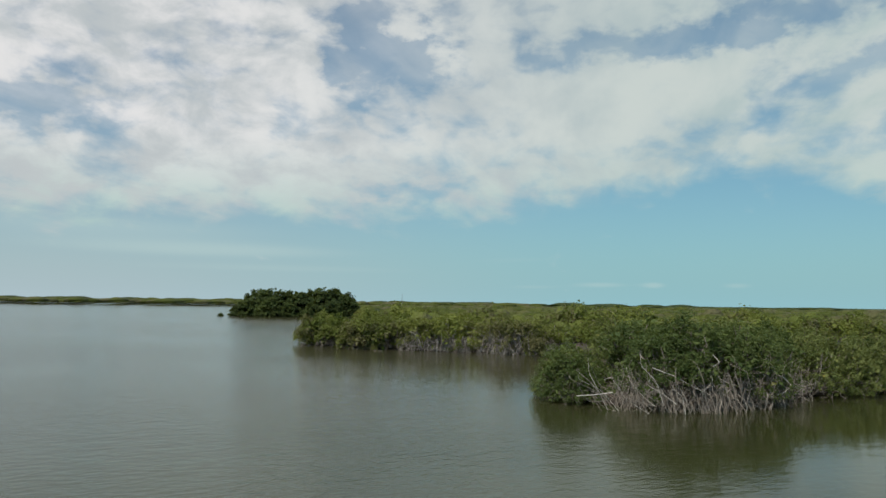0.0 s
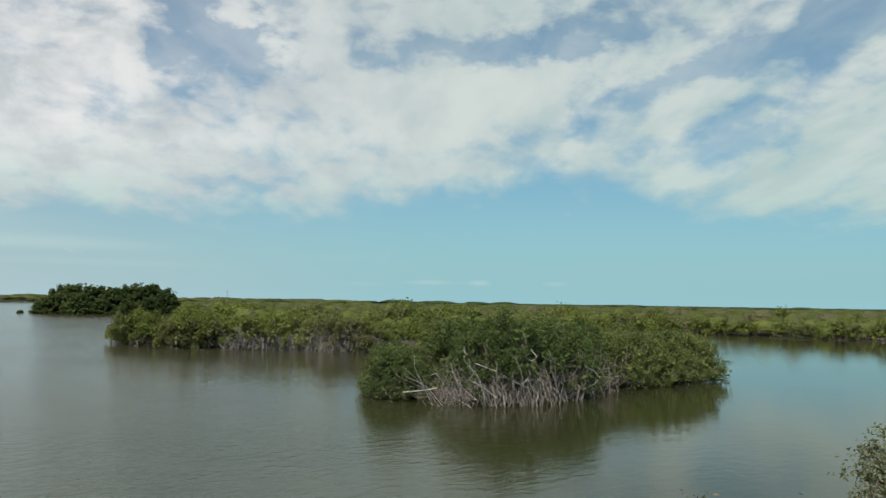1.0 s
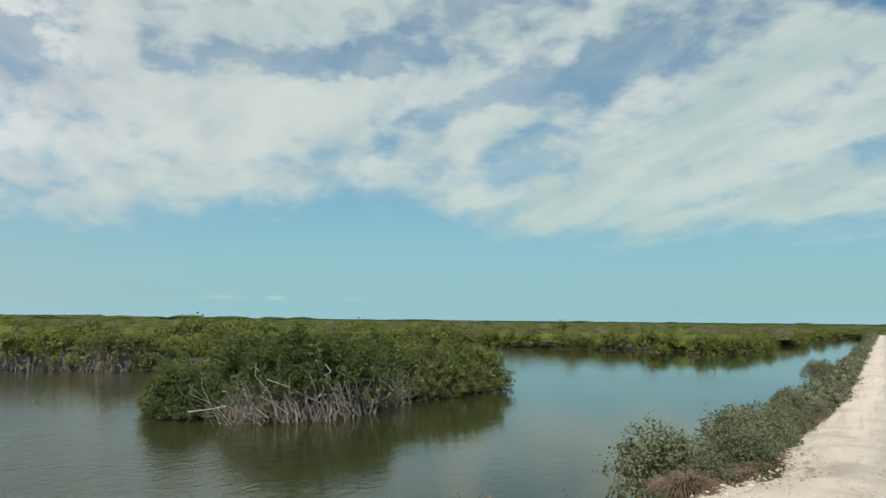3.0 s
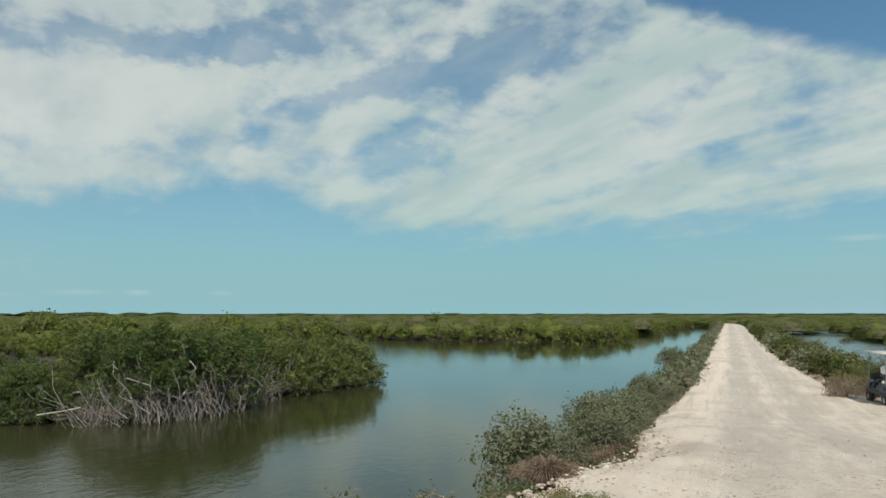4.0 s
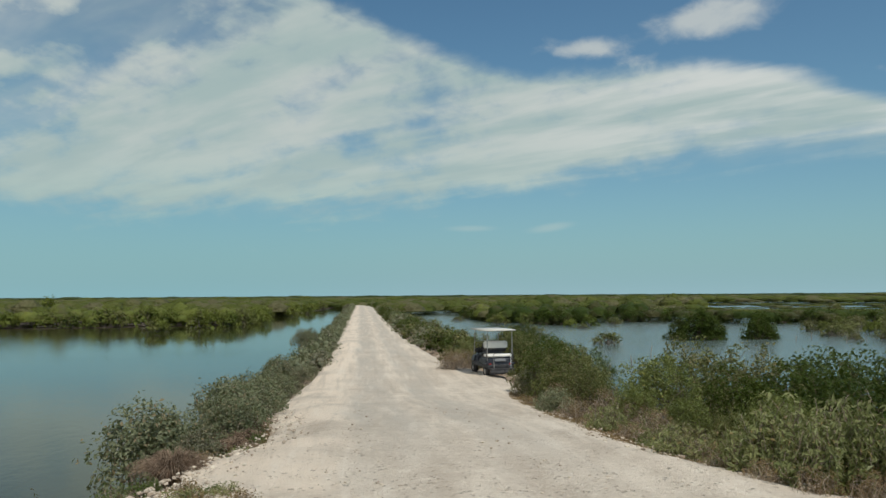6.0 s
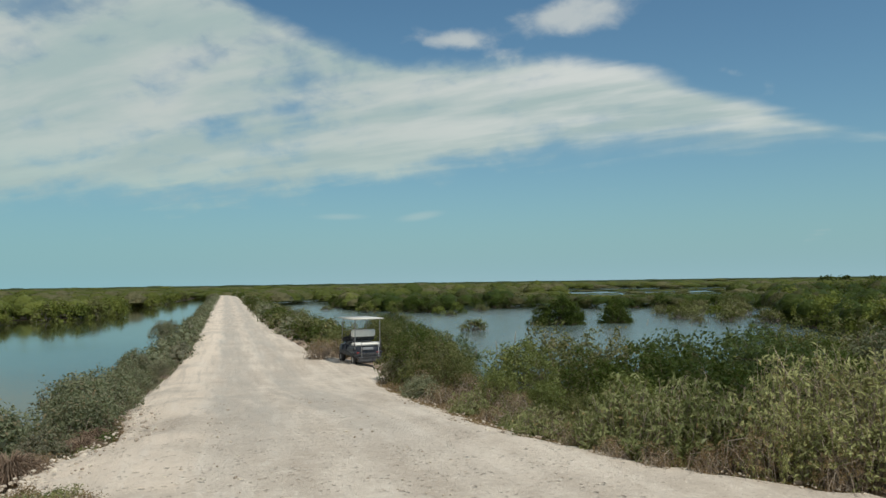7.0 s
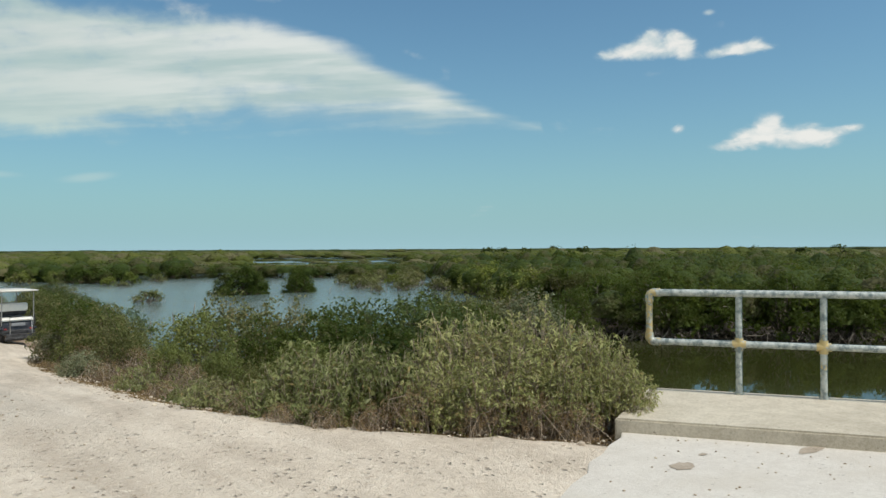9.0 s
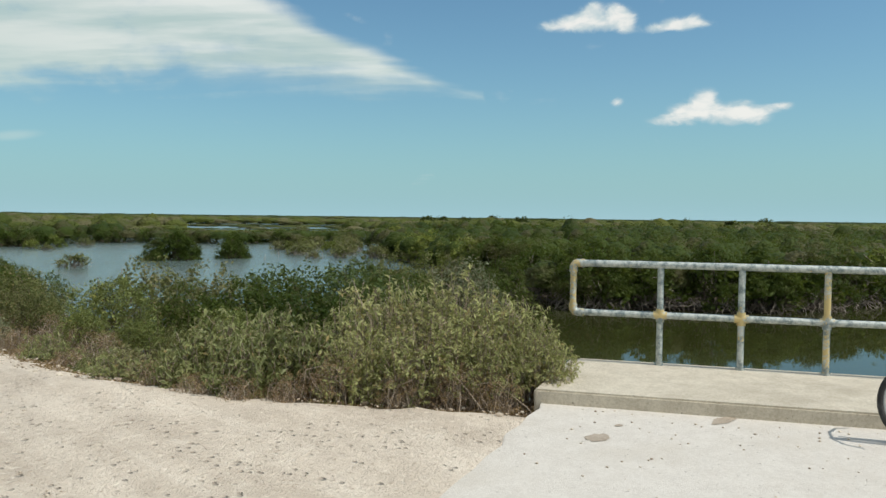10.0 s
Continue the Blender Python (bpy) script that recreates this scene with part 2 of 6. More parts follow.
LEAF_MANGROVE = leaf_material("mangrove_leaf", (0.092, 0.125, 0.034), (0.250, 0.275, 0.085), (0.34, 0.30, 0.07), 0.012, leafy=0.13)
LEAF_DEEP = leaf_material("deep_green_leaf", (0.050, 0.084, 0.024), (0.140, 0.180, 0.054), (0.22, 0.22, 0.05), 0.01, leafy=0.13)
LEAF_SHORE = leaf_material("olive_mangrove_leaf", (0.100, 0.138, 0.026), (0.250, 0.274, 0.058), (0.3, 0.3, 0.1), 0.0, 0.6, 0.4, (0.16, 0.135, 0.085), 0.7, 0.20, 0.24)
LEAF_BANK = leaf_material("dark_mangrove_leaf", (0.026, 0.052, 0.006), (0.082, 0.116, 0.016), (0.3, 0.3, 0.1), 0.0, 0.6, 0.5, (0.125, 0.10, 0.055), 0.6, 0.22, 0.22)
LEAF_TALL = leaf_material("shaded_tall_leaf", (0.030, 0.052, 0.014), (0.080, 0.108, 0.028), (0.2, 0.2, 0.1), 0.0, 0.6, 0.3, speckle=0.15, leafy=0.5)
LEAF_FAR = leaf_material("far_leaf", (0.062, 0.092, 0.016), (0.165, 0.180, 0.036), (0.19, 0.16, 0.07), 0.0, 0.7, 0.10, (0.20, 0.17, 0.11), 0.6, 0.14, 0.7)
LEAF_GREY = leaf_material("grey_green_leaf", (0.090, 0.110, 0.055), (0.300, 0.315, 0.195), (0.26, 0.20, 0.12), 0.10, 0.6, 1.0, (0.20, 0.17, 0.13), 0.6)
LEAF_PALE = leaf_material("pale_long_leaf", (0.175, 0.19, 0.062), (0.53, 0.53, 0.235), (0.36, 0.26, 0.12), 0.06, 0.5, 1.2, (0.24, 0.18, 0.11), 0.3)
LEAF_LONG = leaf_material("yellow_green_long_leaf", (0.11, 0.13, 0.045), (0.34, 0.355, 0.155), (0.36, 0.26, 0.12), 0.06, 0.5, 1.2, (0.22, 0.16, 0.10), 0.5)
LEAF_OLIVE = leaf_material("olive_brown_leaf", (0.078, 0.092, 0.028), (0.21, 0.222, 0.082), (0.28, 0.22, 0.10), 0.06, 0.6, 1.0, (0.18, 0.145, 0.09), 0.5)
LEAF_DRY = leaf_material("dry_leaf", (0.17, 0.105, 0.055), (0.34, 0.24, 0.14), (0.30, 0.21, 0.12), 0.2, 0.8)
BARK_GREY = bark_material("weathered_grey_bark", (0.090, 0.072, 0.055), (0.35, 0.30, 0.245))
BARK_BROWN = bark_material("brown_bark", (0.045, 0.032, 0.022), (0.16, 0.115, 0.08))
BARK_PALE = bark_material("bleached_wood", (0.30, 0.27, 0.23), (0.62, 0.57, 0.50))
BARK_ASH = bark_material("ash_grey_bark", (0.17, 0.145, 0.125), (0.44, 0.39, 0.345))
TWIG_DRY = bark_material("dry_twig", (0.15, 0.11, 0.075), (0.42, 0.34, 0.255))

GRASS_DRY = bark_material("dry_grass", (0.13, 0.085, 0.055), (0.30, 0.215, 0.145))


def water_material():
    m, nd = material("lagoon_water")
    pos = nd.add("ShaderNodeNewGeometry").outputs["Position"]
    swell = nd.add("ShaderNodeMapping", Vector=pos, Scale=(0.9, 0.45, 1.0)).outputs[0]
    small, mid = nd.noise(swell, 4.2, 4.0, 0.65), nd.noise(swell, 0.9, 2.0)
    px = nd.add("ShaderNodeSeparateXYZ", Vector=pos).outputs[0]
    py = nd.add("ShaderNodeSeparateXYZ", Vector=pos).outputs[1]
    channel = nd.math("MULTIPLY", nd.ramp(px, 2.0, 7.0), nd.ramp(py, 18.0, 34.0, 1.0, 0.0))
    reach = nd.math("MULTIPLY", nd.ramp(px, 4.0, -2.0), nd.math("MULTIPLY", nd.ramp(px, -30.0, -14.0), nd.ramp(py, 48.0, 80.0)))
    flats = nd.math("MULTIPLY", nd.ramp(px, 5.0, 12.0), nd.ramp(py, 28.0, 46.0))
    open_water = nd.math("MAXIMUM", nd.ramp(px, -62.0, -30.0, 1.0, 0.0), nd.math("MULTIPLY", nd.ramp(py, 24.0, 6.0), nd.ramp(px, -6.0, -18.0)))
    sheltered = nd.math("ADD", nd.math("MULTIPLY", nd.math("ADD", nd.math("MULTIPLY", open_water, 0.80), 0.26), nd.math("SUBTRACT", 1.0, nd.math("MULTIPLY", channel, 0.90))), nd.math("ADD", nd.math("MULTIPLY", flats, 2.2), nd.math("MULTIPLY", reach, -0.25)))
    calm = nd.math("MULTIPLY", sheltered, nd.ramp(nd.noise(pos, 0.035, 2.0), 0.35, 0.65, 0.5, 1.0))
    height = nd.math("MULTIPLY", nd.math("ADD", nd.math("MULTIPLY", small, 0.8), nd.math("MULTIPLY", mid, 0.6)), calm)
    tone = nd.mix(nd.ramp(nd.noise(pos, 0.06, 3.0), 0.35, 0.7), rgb(0.026, 0.029, 0.008), rgb(0.042, 0.047, 0.020))
    tone = nd.mix(nd.ramp(px, -16.0, -34.0, 0.0, 0.7), tone, rgb(0.058, 0.053, 0.030))
    # pale teal in the base colour of the flats stands in for reflected sky
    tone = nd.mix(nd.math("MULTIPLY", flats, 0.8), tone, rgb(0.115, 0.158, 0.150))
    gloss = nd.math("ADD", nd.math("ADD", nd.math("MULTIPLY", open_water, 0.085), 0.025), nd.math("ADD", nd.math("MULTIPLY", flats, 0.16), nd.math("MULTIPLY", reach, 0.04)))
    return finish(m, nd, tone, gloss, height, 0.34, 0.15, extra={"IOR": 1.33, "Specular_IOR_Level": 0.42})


def marl_material():
    """Pale crushed limestone: rubbed wheel tracks, scuffs along the way, dark pits and loose grit."""
    m, nd = material("crushed_limestone_road")
    pos = nd.add("ShaderNodeNewGeometry").outputs["Position"]
    along = nd.add("ShaderNodeMapping", Vector=pos, Scale=(1.0, 0.14, 1.0)).outputs[0]
    big, track, mid = nd.noise(pos, 0.45, 5.0, 0.6), nd.noise(along, 1.6, 5.0, 0.6), nd.noise(pos, 3.5, 5.0, 0.65)
    fine, grit = nd.noise(pos, 16.0, 5.0, 0.7), nd.noise(pos, 55.0, 3.0, 0.7)
    f = nd.math("ADD", nd.math("MULTIPLY", big, 0.40), nd.math("ADD", nd.math("MULTIPLY", track, 0.45), nd.math("MULTIPLY", mid, 0.30)))
    col = nd.mix(nd.ramp(f, 0.42, 0.72), rgb(0.47, 0.392, 0.305), rgb(0.68, 0.592, 0.478))
    col = nd.mix(nd.ramp(mid, 0.58, 0.70, 0.0, 0.5), col, rgb(0.70, 0.63, 0.52))
    col = nd.mix(nd.ramp(fine, 0.56, 0.68, 0.0, 0.75), col, rgb(0.36, 0.28, 0.20))
    col = nd.mix(nd.ramp(fine, 0.32, 0.44, 0.7, 0.0), col, rgb(0.76, 0.69, 0.57))
    col = nd.mix(nd.ramp(grit, 0.60, 0.75, 0.0, 0.6), col, rgb(0.30, 0.24, 0.18))
    # grey, rubbed wheel tracks between warm sandy margins
    across = nd.math("ADD", nd.add("ShaderNodeSeparateXYZ", Vector=pos).outputs[0], nd.math("MULTIPLY", nd.math("SUBTRACT", nd.noise(along, 0.8, 3.0), 0.5), 1.4))
    wheel = nd.math("MAXIMUM", nd.ramp(nd.math("ABSOLUTE", nd.math("SUBTRACT", across, 0.35)), 0.25, 0.75, 1.0, 0.0), nd.ramp(nd.math("ABSOLUTE", nd.math("SUBTRACT", across, 2.0)), 0.25, 0.75, 1.0, 0.0))
    col = nd.mix(nd.math("MULTIPLY", nd.math("MULTIPLY", wheel, nd.ramp(nd.add("ShaderNodeSeparateXYZ", Vector=pos).outputs[1], 6.0, 15.0, 0.1, 1.0)), nd.ramp(track, 0.35, 0.65, 0.25, 0.85)), col, rgb(0.43, 0.385, 0.32))
    sandy = nd.ramp(across, -0.7, 0.0, 0.75, 0.0)
    col = nd.mix(nd.math("MULTIPLY", sandy, nd.ramp(big, 0.3, 0.6)), col, rgb(0.73, 0.61, 0.475))
    def pits(scale, low, high, seed):
        spot = nd.add("ShaderNodeMapping", Vector=pos, Scale=(1.0, 0.75, 1.0), Location=(seed, seed, 0)).outputs[0]
        d = nd.add("ShaderNodeTexVoronoi", Vector=spot, Scale=scale, Randomness=1.0).outputs["Distance"]
        return nd.math("MULTIPLY", nd.ramp(d, low, high, 1.0, 0.0), nd.ramp(nd.noise(spot, 2.2, 3.0), 0.46, 0.58))
    hole = nd.math("MAXIMUM", pits(6.0, 0.06, 0.20, 0.0), pits(13.0, 0.12, 0.26, 3.7))
    col = nd.mix(nd.math("MULTIPLY", hole, 0.55), col, rgb(0.31, 0.25, 0.19))
    streak = nd.noise(nd.add("ShaderNodeMapping", Vector=pos, Scale=(1.0, 0.05, 1.0)).outputs[0], 4.5, 4.0, 0.6)
    down_road = nd.ramp(nd.add("ShaderNodeSeparateXYZ", Vector=pos).outputs[1], 7.0, 15.0, 0.15, 1.0)
    col = nd.mix(nd.math("MULTIPLY", down_road, nd.ramp(streak, 0.52, 0.66, 0.0, 0.45)), col, rgb(0.40, 0.345, 0.275))
    col = nd.mix(nd.ramp(streak, 0.34, 0.46, 0.25, 0.0), col, rgb(0.74, 0.67, 0.56))
    h = nd.math("ADD", nd.math("ADD", fine, nd.math("MULTIPLY", mid, 0.8)), nd.math("ADD", nd.math("MULTIPLY", grit, 0.5), nd.math("MULTIPLY", hole, -1.2)))
    return finish(m, nd, col, 0.92, h, 1.0, 0.03)


def soil_material():
    m, nd = material("bank_soil_and_litter")
    pos = nd.add("ShaderNodeNewGeometry").outputs["Position"]
    big, fine, grit = nd.noise(pos, 0.8, 4.0), nd.noise(pos, 9.0, 5.0, 0.65), nd.noise(pos, 45.0, 3.0, 0.7)
    col = nd.mix(nd.ramp(nd.math("ADD", nd.math("MULTIPLY", big, 0.6), nd.math("MULTIPLY", fine, 0.4)), 0.38, 0.62), rgb(0.17, 0.11, 0.065), rgb(0.42, 0.34, 0.255))
    col = nd.mix(nd.ramp(grit, 0.55, 0.72, 0.0, 0.7), col, rgb(0.20, 0.11, 0.06))
    return finish(m, nd, col, 0.95, nd.math("ADD", fine, grit), 0.7, 0.03)


def concrete_material(name, dark, light, stain):
    m, nd = material(name)
    pos = nd.add("ShaderNodeNewGeometry").outputs["Position"]
    big, mid, fine, grain = nd.noise(pos, 0.9, 6.0, 0.62), nd.noise(pos, 5.0, 6.0, 0.7), nd.noise(pos, 38.0, 4.0, 0.7), nd.noise(pos, 130.0, 2.0, 0.7)
    f = nd.math("ADD", nd.math("MULTIPLY", mid, 0.35), nd.math("ADD", nd.math("MULTIPLY", fine, 0.40), nd.math("MULTIPLY", grain, 0.25)))
    col = nd.mix(nd.ramp(f, 0.40, 0.60), rgb(*dark), rgb(*light))
    col = nd.mix(nd.ramp(big, 0.48, 0.72, 0.0, 0.7), col, rgb(*stain))
    specks = nd.ramp(nd.noise(pos, 22.0, 3.0, 0.6), 0.27, 0.33, 0.8, 0.0)
    col = nd.mix(specks, col, rgb(*(c * 0.5 for c in stain)))
    return finish(m, nd, col, 0.9, nd.math("SUBTRACT", nd.math("ADD", fine, nd.math("MULTIPLY", grain, 0.6)), specks), 0.6, 0.012)


def mud_material():
    m, nd = material("dark_root_mud")
    pos = nd.add("ShaderNodeNewGeometry").outputs["Position"]
    a, b = nd.noise(pos, 0.9, 4.0), nd.noise(pos, 7.0, 4.0, 0.65)
    col = nd.mix(nd.ramp(nd.math("ADD", nd.math("MULTIPLY", a, 0.5), nd.math("MULTIPLY", b, 0.5)), 0.35, 0.65), rgb(0.028, 0.020, 0.013), rgb(0.085, 0.06, 0.04))
    return finish(m, nd, col, 0.85, b, 0.6, 0.05)


MUD = mud_material()
WATER = water_material()
MARL = marl_material()
SOIL = soil_material()
DECK = concrete_material("pale_deck_concrete", (0.52, 0.482, 0.425), (0.60, 0.565, 0.505), (0.50, 0.455, 0.385))
CURB = concrete_material("weathered_kerb_concrete", (0.42, 0.370, 0.285), (0.58, 0.525, 0.42), (0.33, 0.285, 0.215))


def galvanised_material(name, paint):
    """Weathered pipe: dark zinc with pale streaks along it, rust specks, and a share of old yellow paint."""
    m, nd = material(name)
    pos = nd.add("ShaderNodeNewGeometry").outputs["Position"]
    a, b, c, d = nd.noise(pos, 4.0, 4.0, 0.6), nd.noise(pos, 13.0, 5.0, 0.7), nd.noise(pos, 60.0, 3.0), nd.noise(pos, 28.0, 4.0, 0.7)
    col = nd.mix(nd.ramp(b, 0.36, 0.60), rgb(0.17, 0.215, 0.215), rgb(0.50, 0.53, 0.50))
    col = nd.mix(nd.ramp(d, 0.60, 0.68, 0.0, 0.8), col, rgb(0.66, 0.66, 0.61))
    col = nd.mix(nd.ramp(nd.math("ADD", nd.math("MULTIPLY", a, 0.6), nd.math("MULTIPLY", d, 0.4)), 0.64 - paint, 0.70 - paint), col, rgb(0.58, 0.45, 0.20))
    col = nd.mix(nd.ramp(d, 0.26, 0.34, 0.85, 0.0), col, rgb(0.10, 0.045, 0.025))
    return finish(m, nd, col, 0.5, c, 0.3, 0.004, metallic=0.2)


PIPE = galvanised_material("galvanised_pipe", 0.02)
PIPE_YELLOW = galvanised_material("pipe_with_old_yellow_paint", 0.17)


# ---- geometry helpers ----
def mesh_from(name, verts, faces, mat, smooth=False):
    me = bpy.data.meshes.new(name)
    verts = np.asarray(verts, dtype=np.float32).reshape(-1, 3)
    faces = np.asarray(faces, dtype=np.int32)
    k = faces.shape[1]
    me.vertices.add(len(verts))
    me.vertices.foreach_set("co", verts.ravel())
    me.loops.add(faces.size)
    me.loops.foreach_set("vertex_index", faces.ravel())
    me.polygons.add(len(faces))
    me.polygons.foreach_set("loop_start", np.arange(0, faces.size, k, dtype=np.int32))
    me.polygons.foreach_set("use_smooth", np.full(len(faces), smooth))
    me.update(calc_edges=True)
    me.materials.append(mat)
    return me


def link(name, me, parent=None, label=""):
    ob = new(name, me)
    if parent is not None:
        ob.parent = parent
    return tagged(ob, label)


def part(name, bm, mat, parent, label="", smooth=False):
    """Links a bmesh as one mesh under a thing or a part."""
    me = bpy.data.meshes.new(name)
    bm.to_mesh(me)
    bm.free()
    me.materials.append(mat)
    if smooth:
        me.polygons.foreach_set("use_smooth", np.full(len(me.polygons), True))
    return link(name, me, parent, label)


def unit(v):
    return v / np.maximum(np.linalg.norm(v, axis=-1, keepdims=True), 1e-9)


def leaf_mesh(name, rng, at, out, length, width, mat, droop=0.2, fold=0.25, jitter=0.5, core=None):
    """Leaves at points, facing roughly outwards: each is a kite folded along its midrib."""
    n = len(at)
    face = unit(out + rng.normal(0, jitter, (n, 3)))
    along = unit(np.cross(face, rng.normal(0, 1, (n, 3))) + np.array([0, 0, -droop]) + 0.3 * out)
    side = unit(np.cross(along, face))
    ll = (length * rng.uniform(0.65, 1.3, n))[:, None]
    ww = ll * np.asarray(width / length).reshape(-1, 1) * rng.uniform(0.8, 1.2, n)[:, None]
    lift = face * ww * fold
    v = np.stack([at - along * ll * 0.5, at + side * ww * 0.5 + lift, at + along * ll * 0.5, at - side * ww * 0.5 + lift], 1)
    b = np.arange(n)[:, None] * 4
    f = np.concatenate([b + [0, 1, 2], b + [0, 2, 3]])
    v = v.reshape(-1, 3)
    if core is not None:
        v, f = np.concatenate([v, core[0]]), np.concatenate([f, core[1] + len(v)])
    return mesh_from(name, v, f, mat, core is not None)


def dome_cores(rng, centers, radii, around=9, rings=4, low=-0.5, rough=0.06):
    """Dense inner foliage: a lumpy shell inside each lobe, open below."""
    n = len(centers)
    a = np.arange(around) * 2 * np.pi / around
    z = np.linspace(low, 0.92, rings)
    u = np.concatenate([np.stack([np.cos(a + 0.4 * k) * math.sqrt(1 - q * q), np.sin(a + 0.4 * k) * math.sqrt(1 - q * q), np.full(around, q)], 1) for k, q in enumerate(z)] + [np.array([[0, 0, 1.0]])])
    i, j = np.meshgrid(np.arange(rings - 1), np.arange(around), indexing="ij")
    p, q = (i * around + j).ravel(), (i * around + (j + 1) % around).ravel()
    tri = np.concatenate([np.stack([p, q, q + around], 1), np.stack([p, q + around, p + around], 1)])
    t = (rings - 1) * around + np.arange(around)
    tri = np.concatenate([tri, np.stack([t, (rings - 1) * around + (np.arange(around) + 1) % around, np.full(around, rings * around)], 1)])
    m = len(u)
    v = centers[:, None, :] + u[None] * radii[:, None, :] * (1 + rng.normal(0, rough, (n, m, 1)))
    return v.reshape(-1, 3), (np.arange(n)[:, None, None] * m + tri[None]).reshape(-1, 3)


def tube_mesh(name, lines, mat, sides=5):
    """Tapered tubes along lines of (points, first radius, last radius), in one mesh."""
    vs, fs, base = [], [], 0
    ang = np.arange(sides) * 2 * np.pi / sides
    for pts, r0, r1 in lines:
        pts = np.asarray(pts, float)
        k = len(pts)
        tan = unit(np.gradient(pts, axis=0))
        ref = np.array([0.31, 0.17, 0.93]) if abs(tan[0, 2]) < 0.9 else np.array([1.0, 0.1, 0.0])
        a = unit(np.cross(tan, ref))
        b = np.cross(tan, a)
        r = np.linspace(r0, r1, k)[:, None, None]
        ring = pts[:, None, :] + r * (np.cos(ang)[None, :, None] * a[:, None, :] + np.sin(ang)[None, :, None] * b[:, None, :])
        vs.append(ring.reshape(-1, 3))
        i = np.arange(k - 1)[:, None] * sides
        j = np.arange(sides)[None, :]
        j2 = (j + 1) % sides
        fs.append(np.stack([base + i + j, base + i + j2, base + i + sides + j2, base + i + sides + j], -1).reshape(-1, 4))
        base += k * sides
    return mesh_from(name, np.concatenate(vs), np.concatenate(fs), mat, True)


def bent(rng, a, b, n=6, wobble=0.1, sag=0.0):
    """A crooked line from a to b."""
    a, b = np.asarray(a, float), np.asarray(b, float)
    s = np.linspace(0, 1, n)[:, None]
    p = a + (b - a) * s
    d = np.linalg.norm(b - a)
    p += rng.normal(0, wobble * d / n, (n, 3)).cumsum(0) * np.sin(s * np.pi)
    p[:, 2] += sag * np.sin(s[:, 0] * np.pi)
    return p


def foliage_points(rng, lobes, count, per=14, spread=0.1, floor=0.05, depth=0.10, clump=0.0):
    """Points in small bunches over the lobes' upper and outer sides, with the way out at each. clump: radius of the rounded boughs that the bunches form."""
    c = np.array([l[0] for l in lobes])
    r = np.array([l[1] for l in lobes])
    w = (r[:, 0] * r[:, 1]) ** 0.8
    m = max(1, count // per)
    each = 9 if clump else 1
    k = max(1, m // each)
    pick = rng.choice(len(lobes), k, p=w / w.sum())
    d = unit(rng.normal(0, 1, (k, 3)) + np.array([0, 0, 0.35]))
    shell = 1.0 - np.abs(rng.normal(0, depth, (k, 1)))
    hub = np.repeat(c[pick] + d * r[pick] * shell, each, 0)
    d = np.repeat(d, each, 0)
    m = len(hub)
    if clump:
        way = unit(rng.normal(0, 1, (m, 3)) + d * 0.7 + np.array([0, 0, 0.3]))
        hub = hub + way * np.repeat(clump * rng.uniform(0.6, 1.25, (k, 1)), each, 0) * np.array([1, 1, 0.75])
        d = unit(way + 0.4 * d)
    at = np.repeat(hub, per, 0) + rng.normal(0, spread, (m * per, 3))
    out = unit(np.repeat(d, per, 0) * 0.6 + unit(at - np.repeat(hub, per, 0)) * 0.5 + np.array([0, 0, 0.45]))
    keep = at[:, 2] > floor
    return at[keep], out[keep]


def thing(name, label, category, group=""):
    return tagged(new(name), label, category, group)


def place(ob, x, y, z=0.0, turn=0.0, size=1.0):
    ob.matrix_world = pose(x, y, z, 0, 0, turn) @ Matrix.Diagonal((size, size, size, 1))
    return ob


def set_copy(ob, x, y, z=0.0, turn=0.0, size=1.0, tall=1.0):
    c = copy_thing(ob, pose(x, y, z, 0, 0, turn))
    c.scale = (size, size, size * tall)
    return c

# ---- lie of the land ----
WATER_Z = -2.3
BRIDGE = np.array([0.511, -0.860])      # way along the bridge, away from the road
ACROSS = np.array([0.914, 0.405])       # from the roadway to the kerb
KERB_A = np.array([5.86, 4.49])         # foot of the kerb's end, roadway side

LEFT_Y, LEFT_X = [-30, 2, 7, 9, 12, 17, 24, 38, 58, 123, 180, 200, 215], [-1.9, -1.8, -1.65, -1.4, -0.95, -1.5, -1.8, -1.2, -1.2, -1.4, -1.0, -1.6, -4.0]
RIGHT_Y, RIGHT_X = [-30, 3.5, 4.3, 5.6, 6.8, 8.4, 10, 13.5, 18, 22, 26, 30, 33, 36, 54, 78, 180, 200, 215], [6.0, 6.0, 5.55, 4.65, 4.1, 3.45, 3.3, 3.4, 3.8, 4.2, 5.0, 5.4, 4.6, 3.7, 3.0, 2.75, 2.5, 2.2, 0.5]


def road_height(y):
    s = np.clip((np.asarray(y, float) - 5) / 23, 0, 1)
    r = np.clip((np.asarray(y, float) - 60) / 120, 0, 1)
    return -1.4 * s * s * (3 - 2 * s) + 0.5 * r


def lumps(x, y, scale, seed=0.0):
    return (np.sin(x / scale + 1.7 * np.sin(y / scale * 0.7 + seed)) + np.sin(y / scale * 1.3 + 1.3 * np.sin(x / scale * 0.9 + seed * 2))) * 0.5


